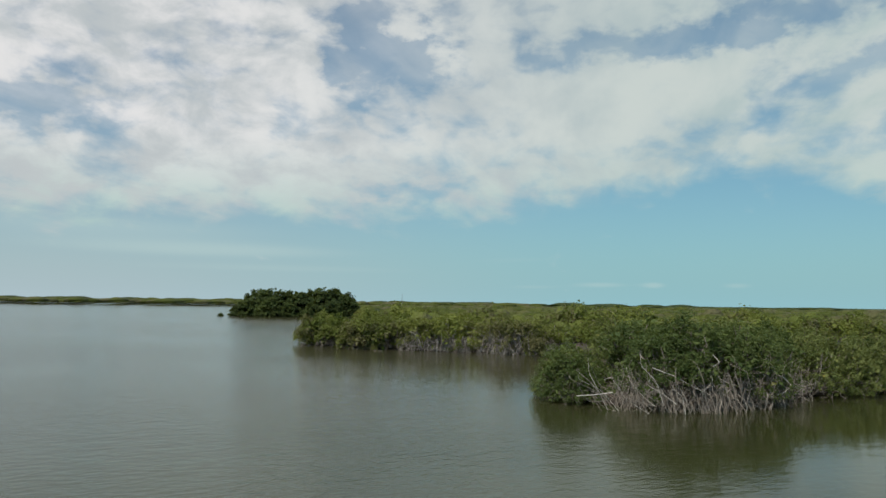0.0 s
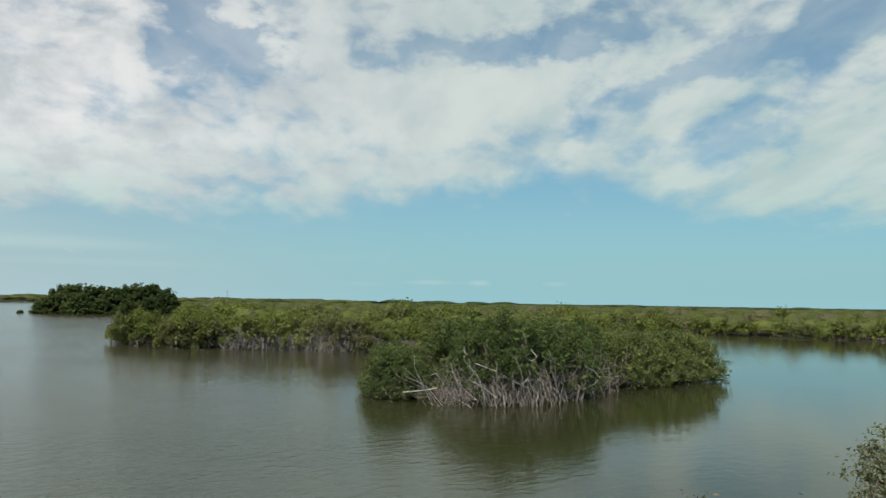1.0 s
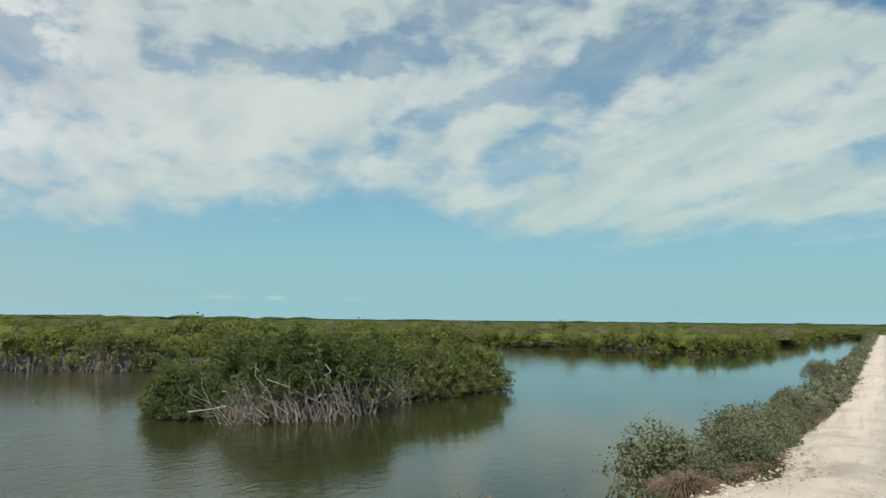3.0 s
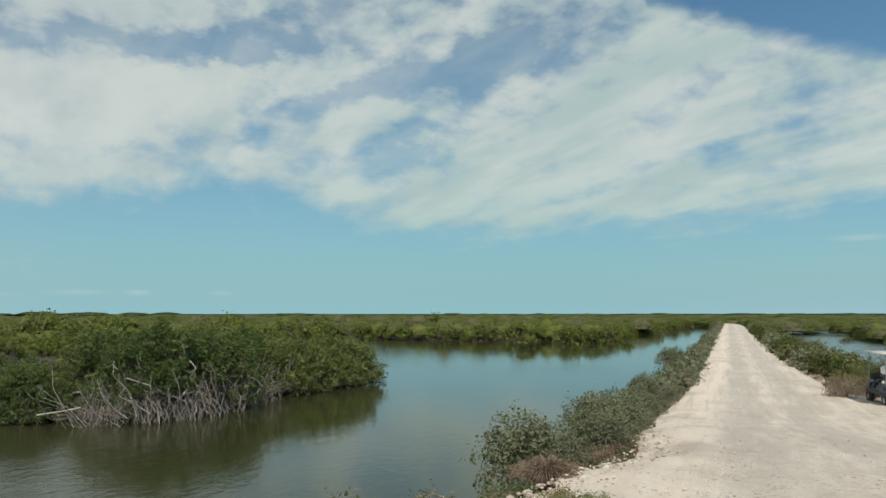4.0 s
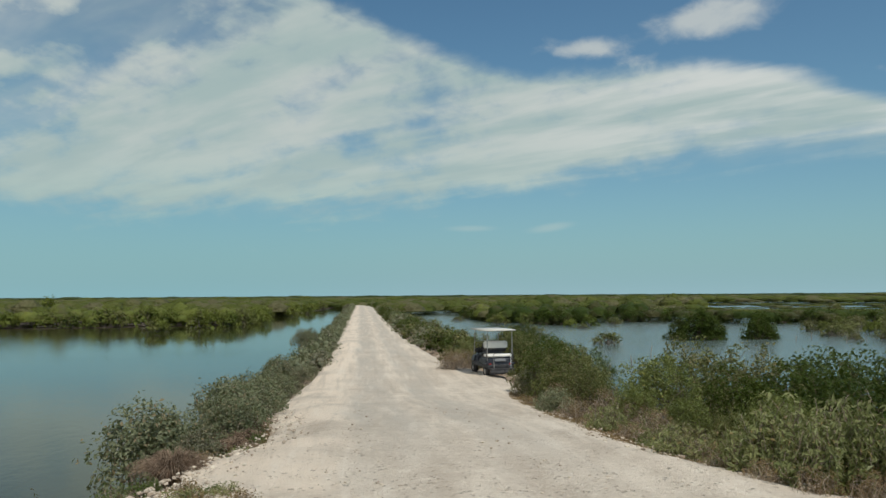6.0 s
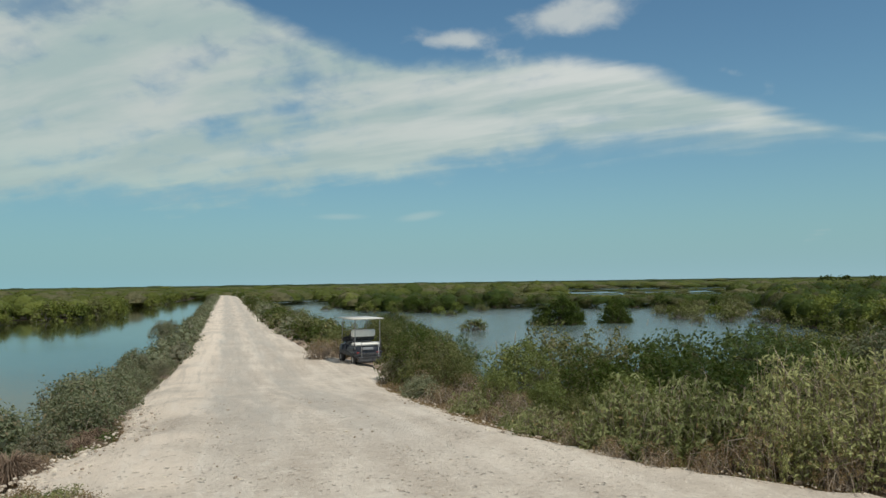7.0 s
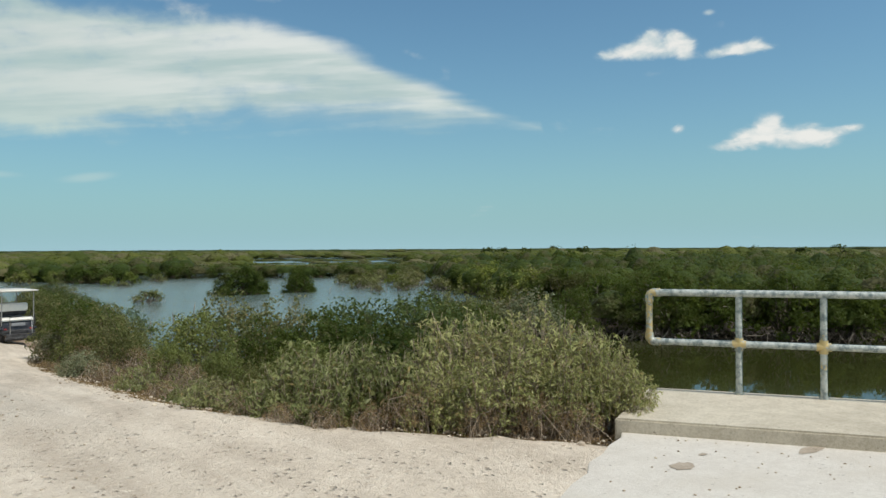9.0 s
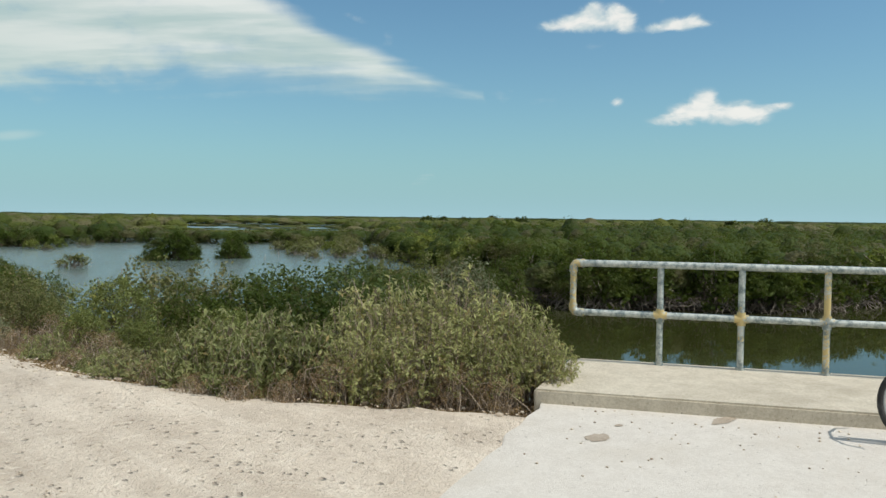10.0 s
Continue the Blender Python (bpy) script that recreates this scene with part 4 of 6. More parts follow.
rank(pool_kinds, along([(17, 140), (18, 112), (25, 97), (33, 104), (42, 104), (54, 92), (64, 80)], 2.8, 1.6, 12, (0.5, 0.72)), WATER_Z, 6)
dome_kinds = [mangrove(270 + i, 5.2, 4.1, 0.17, 4200, LEAF_BANK, BARK_BROWN, 14, 20, 0.0, "rounded dark green mangrove standing in a shallow pool", group="mangroves of the shallow pools", sides=3, twigs=1, jitter=0.3, puff=(0.17, 0.26), clump=0.3, fill=0.30, inner=0.90, big=1.7, rim=10) for i in range(2)]
rank(dome_kinds, [(29.4, 64.3, 0.86, 0), (34.9, 64.3, 0.72, 1), (28.2, 65.2, 0.6, 1), (36.0, 64.9, 0.5, 0), (31.0, 65.2, 0.6, 0)], WATER_Z - 0.4, 7)
# crowns that stand over the canopy against the sky
rank(mid_kinds, [(math.sin(radians(b)) * d, math.cos(radians(b)) * d, k) for b, d, k in ((-49.6, 84, 1.28), (-48.2, 86, 1.34), (-46.8, 85, 1.28), (-45.6, 88, 1.22), (-43.9, 120, 1.30), (-43.0, 122, 1.28), (-36.7, 118, 1.36), (-35.9, 120, 1.28), (-55.0, 80, 1.24), (-61.0, 84, 1.26),
                   (-29.5, 150, 1.34), (-21.0, 160, 1.34))], WATER_Z - 0.1, 8)
rank(pool_kinds, [(math.sin(radians(b)) * d, math.cos(radians(b)) * d, k) for b, d, k in ((43.0, 112, 1.30), (44.4, 115, 1.36), (45.2, 113, 1.30), (48.6, 120, 1.34), (50.4, 112, 1.36), (51.6, 110, 1.28), (66.9, 114, 1.34), (68.2, 116, 1.28))], WATER_Z - 0.1, 8)
rank(mid_kinds, [ (18.0, 100, 0.6), (21.5, 100, 0.5), (25.5, 92, 0.4), (46, 72, 0.4), (50, 70, 0.45), (43, 78, 0.4), (55, 84, 0.5), (29, 95, 0.5)], WATER_Z, 7)

bare_kinds = [mangrove(260 + i, 3.4, 1.5, 0.16, 700, LEAF_OLIVE, BARK_GREY, 40, 12, 0.05, "half-bare brownish mangrove scrub in the shallow flats", group="scrub of the shallow flats", root_top=0.5, sides=3, twigs=3) for i in range(2)]
rank(bare_kinds, [(19.3, 58.8, 0.8), (43, 66, 0.8), (46, 69, 0.9), (49, 66, 1.0), (52, 69, 1.0), (55, 73, 1.1), (50, 74, 0.9), (47, 76, 0.8), (58, 78, 1.1), (40, 72, 0.5), (62, 84, 1.2), (55, 80, 1.0), (41, 60, 0.5), (44, 60, 0.8), (46, 57, 1.0),
                  (66, 90, 1.2), (72, 98, 1.3), (78, 106, 1.3), (26, 88, 0.5), (33, 97, 0.7), (15, 118, 0.6), (90, 138, 1.3), (96, 146, 1.3)], WATER_Z, 9)

PENINSULA = [(-72, 29), (-59, 31), (-53, 37), (-46, 42), (-47, 50), (-51, 75), (-56, 106), (-33, 107), (-24, 110), (-17, 113), (-18, 157), (-10, 232),
             (-10, 240), (-240, 240), (-240, 150), (-150, 95), (-100, 59), (-80, 42)]
EAST = [(28, 21), (33, 14.5), (40, 13.5), (75, 6), (240, -30), (240, 240), (120, 150), (100, 124), (66, 81), (51, 64), (45, 51), (37, 37), (31, 28)]
BEYOND = [(19, 112), (26, 100), (33, 106), (42, 106), (54, 94), (64, 82), (100, 124), (118, 150), (90, 150), (60, 150), (18, 150)]
POOLS = ((97, 175, 9, 14), (114, 228, 13, 20), (126, 194, 12, 13), (145, 206, 12, 14), (114, 170, 9, 9), (102, 202, 9, 12), (14, 132, 4.5, 22), (62, 152, 8, 5), (74, 118, 5, 5), (84, 128, 7, 4), (56, 108, 4, 4))


def clumps(name, rng, hubs, radius, height, leaf, each, mat, label, category, core=0.94, jitter=0.16):
    """A stretch of canopy as one mass: leaf clumps over many low domes, flatter and coarser where it lies far off."""
    n = len(hubs)
    d = unit(rng.normal(0, 1, (n * each, 3)) + np.array([0, 0, 0.45]))
    c = np.repeat(np.stack([hubs[:, 0], hubs[:, 1], WATER_Z + height * 0.45], 1), each, 0)
    rr = np.repeat(np.stack([radius, radius, height * 0.55], 1), each, 0)
    at = c + d * rr * (1 - np.abs(rng.normal(0, 0.10, (n * each, 1))))
    at[:, 2] = np.maximum(at[:, 2], WATER_Z + 0.15)
    me = leaf_mesh(name, rng, at, unit(d + np.array([0, 0, 0.12])), 1.0, 0.62, mat, jitter=jitter,
                   core=dome_cores(rng, np.stack([hubs[:, 0], hubs[:, 1], WATER_Z + height * 0.45], 1), np.stack([radius * core, radius * core, height * (0.56 * core - 0.03)], 1), *((8, 4) if n < 3000 else (6, 3)), -0.2, 0.05))
    co = np.empty(len(me.vertices) * 3, np.float32)
    me.vertices.foreach_get("co", co)
    co = co.reshape(-1, 3)
    v = co[:len(at) * 4].reshape(-1, 4, 3)
    ls = np.repeat(leaf, each)
    big = np.stack([ls, ls, np.minimum(ls, 0.5 + ls * 0.12)], 1)[:, None, :]
    co[:len(at) * 4] = (at[:, None, :] + (v - at[:, None, :]) * big).reshape(-1, 3)
    me.vertices.foreach_set("co", co.ravel())
    me.update()
    tagged(link(name, me), label, category, kind="stuff")


def build_far_woods():
    rng = np.random.default_rng(11)
    hubs, size = [], []
    for r0, r1, gap in ((14, 70, 2.1), (70, 130, 2.5), (130, 230, 4.4), (230, 380, 8.0), (380, 650, 14), (650, 1200, 28), (1200, 2600, 65)):
        n = int(math.pi * (r1 * r1 - r0 * r0) * (185 / 360) / (gap * gap))
        a = np.radians(rng.uniform(-97, 88, n))
        r = np.sqrt(rng.uniform(r0 * r0, r1 * r1, n))
        hubs.append(np.stack([np.sin(a) * r, np.cos(a) * r], 1))
        size.append(np.full(n, gap))
    hubs, size = np.concatenate(hubs), np.concatenate(size)
    x, y = hubs.T
    rad = np.hypot(x, y)
    bearing = np.degrees(np.arctan2(x, y))
    ok = inside(PENINSULA, x, y) | inside(EAST, x, y) | inside(BEYOND, x, y) | (rad > 150)
    ok &= ~((bearing < -63.5) & (rad < 560))                            # open lagoon
    ok &= ~((np.abs(x + 1) < 6) & (y < 214)) & ~((x < -4) & (x > -60) & (y < 104)) & ~((x < -4) & (x > -16) & (y < 232))
    for px, py, ra, rb in POOLS:
        ok &= ((x - px) / ra) ** 2 + ((y - py) / rb) ** 2 > 1
    hubs, size, rad = hubs[ok], size[ok], rad[ok]
    n = len(hubs)
    h = rng.uniform(1.7, 2.9, n) + np.where(rng.uniform(0, 1, n) > 0.955, rng.uniform(0.4, 1.2, n), 0) + 0.35 * lumps(hubs[:, 0], hubs[:, 1], 9.0)
    h += 2.0 * ((rad > 560) & (rad < 800) & (hubs[:, 0] < -500))
    h += np.clip((hubs[:, 0] - 25) / 60, 0, 0.7) * (rad < 220) + 0.5 * (rad > 600)
    deg = np.degrees(np.arctan2(hubs[:, 0], hubs[:, 1]))
    flat = (rad > 100) & (rad < 300) & (deg > 24.5) & (deg < 37)
    h = np.where(flat, np.minimum(h, np.maximum(0.5, 4.0 * (1 - rad / 210)) * rng.uniform(0.8, 1.15, n)), h)  # stunted growth round the far pools
    low = (rad > 105) & (rad < 172) & (deg > 21) & (deg < 39) & ~flat
    h = np.where(low, 0.75 + 0.4 * h, h)
    near = rad < 130
    east = near & (hubs[:, 0] > 20)
    near &= ~east
    clumps("mangrove_thicket", rng, hubs[near], size[near] * 0.74, h[near], np.full(near.sum(), 0.22), 74, LEAF_SHORE, "unbroken thicket of low olive mangrove", "mangrove thicket", 0.80, 0.35)
    close = east & (rad < 72)
    rest = east & ~close
    clumps("mangrove_thicket", rng, hubs[close], size[close] * 0.74, h[close], np.full(close.sum(), 0.16), 150, LEAF_BANK, "unbroken thicket of dark green mangrove", "mangrove thicket", 0.70, 0.35)
    clumps("mangrove_thicket", rng, hubs[rest], size[rest] * 0.74, h[rest], np.full(rest.sum(), 0.24), 60, LEAF_BANK, "unbroken thicket of dark green mangrove", "mangrove thicket", 0.78, 0.3)
    f = ~near & ~east & (rad < 700)
    edge = rad >= 700
    clumps("far_woods", rng, hubs[edge], size[edge] * 0.66, h[edge] + 0.8, np.clip(size[edge] * 0.12, 0.4, 4), 4, LEAF_TALL, "dark line of mangrove along the horizon", "mangrove forest")
    clumps("far_woods", rng, hubs[f], size[f] * 0.66, h[f], np.clip(size[f] * 0.12, 0.4, 4), 5, LEAF_FAR, "endless low olive-green mangrove reaching the horizon", "mangrove forest")


build_far_woods()


# ---- roadside shrubs ----
def shrub(seed, name, width, height, leaf, wide, count, leafmat, twigmat, label, category="shrub", group="", lobes=9, per=12, twigs=60, depth=None, low=0.3, droop=0.2, spread=None, core=0.0, bare=0.03):
    rng = np.random.default_rng(seed)
    t = thing(name, label, category, group)
    lb = mound(rng, width, height, lobes, low, depth, (0.15, 0.25))
    at, out = foliage_points(rng, lb, count, per, spread or leaf * 0.85, bare, 0.12)
    link("foliage", leaf_mesh("foliage", rng, at, out, leaf, leaf * wide, leafmat, droop, core=dome_cores(rng, np.array([l[0] for l in lb]), np.array([l[1] for l in lb]) * core) if core else None), t)
    lines = []
    for i in range(twigs):
        c, r = lb[i % len(lb)]
        a = np.array([rng.normal(0, width * 0.2), rng.normal(0, (depth or width) * 0.2), -0.15])
        b = c + unit(rng.normal(0, 1, 3) + np.array([0, 0, 0.5])) * r * rng.uniform(0.7, 1.05)
        lines.append((bent(rng, a, b, 6, 0.4), 0.010 + 0.008 * rng.uniform(), 0.003))
    tagged(link("branch_work", tube_mesh("branch_work", lines, twigmat, 3), t), kind="stuff")
    return t


def stem_shrub(seed, width, height, stems, leaf, leafmat, label, low=0.42):
    """A shrub of many thin upright stems out of one foot, bare below, with long drooping leaves in tufts above."""
    rng = np.random.default_rng(seed)
    t = thing("pale_shrub", label, "shrub", "pale shrubs at the road's edge")
    lines, at, out = [], [], []
    for i in range(stems):
        a, r = rng.uniform(0, 2 * np.pi), math.sqrt(rng.uniform(0, 1))
        lean = np.array([math.cos(a), math.sin(a), 0.0])
        foot = lean * r * width * 0.30 + rng.normal(0, 0.03, 3) * np.array([1, 1, 0]) - np.array([0, 0, 0.12])
        top = height * (1.03 - 0.42 * r ** 2.2) * rng.uniform(0.58, 1.10)
        tip = lean * r * width * 0.5 * rng.uniform(0.85, 1.05) + np.array([0, 0, top])
        stem = bent(rng, foot, tip, 7, 0.30)
        stem[:, :2] += lean[:2] * (np.sin(np.linspace(0, np.pi, 7)) * 0.07 * width * rng.uniform(-0.4, 1.0))[:, None]
        lines.append((stem, rng.uniform(0.006, 0.011), 0.0035))
        shoots = [(stem, low)]
        for k in range(3):
            f = stem[int(rng.integers(3, 6))]
            end = f + lean * rng.uniform(0.03, 0.16) + rng.normal(0, 0.08, 3) + np.array([0, 0, rng.uniform(0.02, 0.20)])
            shoot = bent(rng, f, end, 4, 0.25)
            lines.append((shoot, 0.0035, 0.002))
            shoots.append((shoot, 0.3))
        for line, start in shoots:
            n = 9 if line is stem else 6
            q = start + (1 - start) * rng.uniform(0, 1, n) ** 0.6
            p = np.stack([np.interp(q, np.linspace(0, 1, len(line)), line[:, c]) for c in range(3)], 1)
            way = unit(rng.normal(0, 1, (n, 3)) * np.array([1, 1, 0.35]) + lean * 0.4)
            at.append(p + way * leaf * 0.45)
            out.append(unit(way * 0.6 + np.array([0, 0, 0.9])))
    for i in range(stems // 5):
        a = rng.uniform(0, 2 * np.pi)
        p = np.array([math.cos(a), math.sin(a), 0.0]) * width * rng.uniform(0.1, 0.42)
        lines.append((bent(rng, p + np.array([0, 0, rng.uniform(0, 0.25)]), p * 1.2 + rng.normal(0, 0.25, 3) * np.array([1, 1, 0.4]) + np.array([0, 0, rng.uniform(0.1, 0.45) * height]), 6, 0.4), 0.007, 0.003))
    at, out = np.concatenate(at), np.concatenate(out)
    keep = at[:, 2] > 0.08
    link("foliage", leaf_mesh("foliage", rng, at[keep], out[keep], leaf, leaf * 0.33, leafmat, 0.55, 0.3, 0.35), t)
    tagged(link("stem_work", tube_mesh("stem_work", lines, TWIG_DRY, 3), t), kind="stuff")
    return t


def surface_height(x, y):
    """Top of the road where it lies, else of the bank."""
    off = max(np.interp(y, LEFT_Y, LEFT_X) - x, x - np.interp(y, RIGHT_Y, RIGHT_X), 0.0)
    return float(road_height(y)) - 0.06 - 0.16 * off if off < 0.45 else float(ground_height(x, y))


def stand(ob, x, y, turn=0.0, size=1.0, lower=0.05):
    z = max(surface_height(x, y) - lower, WATER_Z - 0.1)
    return place(ob, x, y, z, turn, size)


def stand_copy(ob, x, y, turn=0.0, size=1.0, tall=1.0, lower=0.05):
    z = max(surface_height(x, y) - lower, WATER_Z - 0.1)
    return set_copy(ob, x, y, z, turn, size, tall)


GREY = "silvery grey-green shrub on the causeway bank"
GREEN = "bushy dark green mangrove shrub on the bank"
PALE = "pale green long-leaved shrub with dry twigs beside the road"
grey_kinds = [shrub(400 + i, "bank_shrub", 2.6, 1.8, 0.086, 0.55, 4800, LEAF_GREY, TWIG_DRY, GREY, group="grey shrubs along the causeway", depth=2.2, lobes=14, low=0.06) for i in range(3)]
green_kinds = [shrub(420 + i, "bank_bush", 3.2, 2.3, 0.082, 0.58, 6600, (LEAF_DEEP, LEAF_OLIVE, LEAF_BANK, LEAF_MANGROVE)[i], BARK_BROWN, (GREEN, "twiggy olive-brown shrub on the bank", GREEN, "fresh green mangrove bush on the bank")[i], group="green bushes beside the road", lobes=15, low=0.05, twigs=70) for i in range(4)]
far_kinds = [shrub(460 + i, "bank_shrub", 2.6, 1.7, 0.18, 0.58, 520, (LEAF_GREY, LEAF_GREY, LEAF_OLIVE, LEAF_BANK)[i], TWIG_DRY, GREY if i < 2 else GREEN, group="shrubs far along the causeway", lobes=12, low=0.05, twigs=10, per=6, core=0.45) for i in range(4)]
pale_kinds = [stem_shrub(440 + i, 1.8, 1.25, 170, 0.085, LEAF_PALE, PALE, 0.5) for i in range(2)]
long_kinds = [stem_shrub(445 + i, 1.2, 0.8, 70, 0.105, LEAF_LONG, "low leafy yellow-green shrub at the road's edge", 0.40) for i in range(2)]
dry_kind = shrub(450, "dry_shrub", 1.9, 1.25, 0.06, 0.4, 1200, LEAF_DRY, TWIG_DRY, "rust-brown dry shrub beside the road", group="dry shrubs beside the road", lobes=10, low=0.05, twigs=170)


def build_left_bank():
    rng = np.random.default_rng(21)
    for k, (x, y, s) in zip(grey_kinds, ((-3.45, 13.4, 1.0), (-2.4, 15.2, 0.72), (-2.9, 17.0, 0.86))):
        stand(k, x, y, 80 * x, s)
    for x, y, s in ((-2.5, 12.2, 0.5), (-2.5, 18.8, 0.75), (-2.2, 13.9, 0.55), (-2.3, 17.4, 0.6), (-3.5, 30.6, 0.78), (-3.3, 32.6, 0.9), (-3.7, 35.0, 0.85), (-3.6, 15.4, 0.7), (-4.3, 59.0, 0.95), (-4.0, 62.0, 0.9)):
        stand_copy(grey_kinds[0], x, y, 80 * y, s)
    for k, (x, y) in zip(far_kinds, ((-3.2, 45), (-2.2, 46), (4.6, 46), (6.4, 47))):
        stand(k, x, y, 80 * x, 0.8)
    y = 20.4
    while y < 208:
        for j in range(2):
            x = np.interp(y, LEFT_Y, LEFT_X) - 0.62 - 0.95 * j - rng.uniform(0, 0.3)
            kind = grey_kinds[int(rng.integers(3))] if y < 33 else far_kinds[int(rng.integers(2))]
            stand_copy(kind, x, y + rng.uniform(-0.6, 0.6), rng.uniform(0, 360), (0.50 if y < 28 else 0.66 + 0.22 * float(lumps(y, 7.0, 1.9)) if y < 60 else 0.66) * rng.uniform(0.75, 1.2), rng.uniform(0.8, 1.15))
        y += 2.0 + y * 0.02


def build_right_bank():
    rng = np.random.default_rng(22)
    # bush by bush: bearing and distance from the bridge end, width in degrees, drop of the top below eye height in degrees, kind
    kinds = {"deep": (green_kinds[0], 3.2, 2.3), "olive": (green_kinds[1], 3.2, 2.3), "dark": (green_kinds[2], 3.2, 2.3), "fresh": (green_kinds[3], 3.2, 2.3),
             "grey": (grey_kinds[0], 2.6, 1.8), "long": (long_kinds[0], 1.2, 0.8), "long2": (long_kinds[1], 1.2, 0.8),
             "pale": (pale_kinds[0], 1.8, 1.25), "pale2": (pale_kinds[1], 1.8, 1.25), "dry": (dry_kind, 1.9, 1.25)}
    bushes = ((12.9, 23.0, 3.2, 4.9, "grey"), (14.3, 23.0, 4.4, 2.9, "dark"), (15.3, 20.5, 4.4, 3.5, "olive"), (16.6, 18.0, 4.0, 4.6, "olive"), (14.3, 16.4, 4.0, 6.6, "grey"), (15.6, 15.0, 3.4, 7.0, "dry"),
              (21.6, 15.6, 7.0, 4.0, "fresh"), (19.9, 14.0, 3.6, 6.3, "fresh"), (23.4, 13.6, 4.0, 7.0, "fresh"),
              (24.2, 20.0, 7.0, 2.9, "olive"), (28.2, 19.4, 7.6, 3.3, "olive"), (26.8, 17.0, 5.5, 4.6, "dark"),
              (32.8, 19.0, 6.6, 3.0, "deep"), (36.8, 19.0, 6.6, 2.7, "deep"), (31.0, 17.0, 6.0, 4.0, "dark"), (39.6, 19.0, 5.0, 3.3, "deep"), (41.0, 25.0, 5.4, 2.7, "olive"), (43.4, 26.0, 5.4, 2.5, "olive"), (45.8, 25.0, 5.4, 2.9, "grey"), (42.6, 21.5, 4.6, 3.9, "dark"), (48.2, 27.0, 5.0, 2.8, "dark"), (38.6, 27.0, 4.6, 2.8, "dark"), (34.8, 16.0, 7.0, 4.4, "dark"), (29.2, 14.0, 5.0, 6.2, "fresh"), (26.0, 13.6, 3.0, 7.7, "olive"),
              (27.9, 8.7, 5.6, 8.3, "long"), (30.6, 8.9, 6.6, 7.2, "long2"), (33.6, 8.6, 6.4, 7.0, "long"), (36.2, 8.2, 6.0, 7.8, "long2"), (31.8, 8.1, 4.0, 8.8, "long"),
              (40.9, 8.5, 10.0, 5.0, "pale"), (47.4, 8.3, 10.0, 4.7, "pale2"), (44.0, 8.5, 8.0, 5.9, "pale"), (50.6, 8.15, 7.4, 6.2, "pale"), (44.4, 7.8, 9.0, 7.4, "pale2"), (48.6, 7.7, 7.0, 7.8, "pale"), (39.6, 7.75, 6.0, 8.8, "pale2"), (52.4, 7.9, 4.2, 7.7, "pale2"),
              (23.2, 9.7, 4.4, 9.1, "long"), (19.6, 11.6, 4.0, 8.7, "dry"), (16.6, 13.2, 3.4, 8.3, "dry"), (25.6, 8.8, 3.2, 9.6, "dry"), (21.4, 10.6, 3.2, 9.0, "long2"), (18.0, 12.6, 3.0, 8.0, "long"), (37.6, 7.7, 3.6, 9.0, "dry"), (31.2, 7.7, 3.0, 10.6, "dry"), (46.8, 7.4, 5.5, 9.6, "dry"), (43.0, 7.35, 5.0, 10.2, "dry"), (28.0, 8.0, 3.0, 10.4, "dry"), (49.6, 7.3, 4.0, 10.2, "dry"), (34.6, 7.6, 3.6, 10.6, "dry"))
    seen = set()
    for b, d, wide, drop, kind in bushes:
        ob, w, h = kinds[kind]
        x, y = math.sin(radians(b)) * d, math.cos(radians(b)) * d
        base = max(float(ground_height(x, y)) - 0.05, WATER_Z - 0.1)
        tall = (1.7 - d * math.tan(radians(drop)) - base) / h
        c = ob if kind in ("fresh", "olive", "dark", "deep", "long", "long2", "pale", "pale2") and kind not in seen else copy_thing(ob, pose(0, 0, 0))
        seen.add(kind)
        c.matrix_world = pose(x, y, base, 0, 0, rng.uniform(0, 360))
        side = max(d * radians(wide) / w, (0.92 if d > 13 else 0.7) * tall)
        c.scale = (side, side, tall)
    y = 13.0
    while y < 208:
        for j in range(3):
            if (j == 0 and 24.5 < y < 32.5) or y < 21 or (j > 0 and y < 34):
                continue
            x = np.interp(y, RIGHT_Y, RIGHT_X) + 0.9 + 1.7 * j + rng.uniform(0, 0.5)
            if y < 36:
                kind = (grey_kinds if rng.uniform() < 0.35 else green_kinds)[int(rng.integers(3))]
            else:
                kind = far_kinds[int(rng.integers(1, 4))]
            stand_copy(kind, x, y + rng.uniform(-0.5, 0.5), rng.uniform(0, 360), rng.uniform(0.75, 1.0), rng.uniform(0.8, 1.1))
        y += 2.2 + y * 0.022


build_left_bank()
build_right_bank()
for x, y, s in ((6.7, 33.2, 1.0), (8.0, 31.6, 1.05), (9.5, 47.0, 1.0), (11.0, 52.0, 1.0), (13.0, 57.0, 0.9), (8.2, 41.0, 1.0), (8.4, 28.4, 0.95), (7.6, 26.2, 0.85)):
    stand_copy(green_kinds[int(x * 10) % 3], x, y, 60 * y, s)
stand(dry_kind, 6.7, 27.4, 10, 0.75)
for x, y, s in ((3.85, 32.4, 0.85), (6.4, 25.6, 0.7), (4.5, 33.4, 0.8), (5.4, 34.2, 0.9), (7.0, 29.0, 0.6), (4.6, 17.6, 0.6), (5.3, 16.4, 0.6), (4.6, 13.2, 0.5), (4.7, 12.2, 0.45), (6.3, 8.9, 0.5)):
    stand_copy(dry_kind, x, y, 77 * x, s)


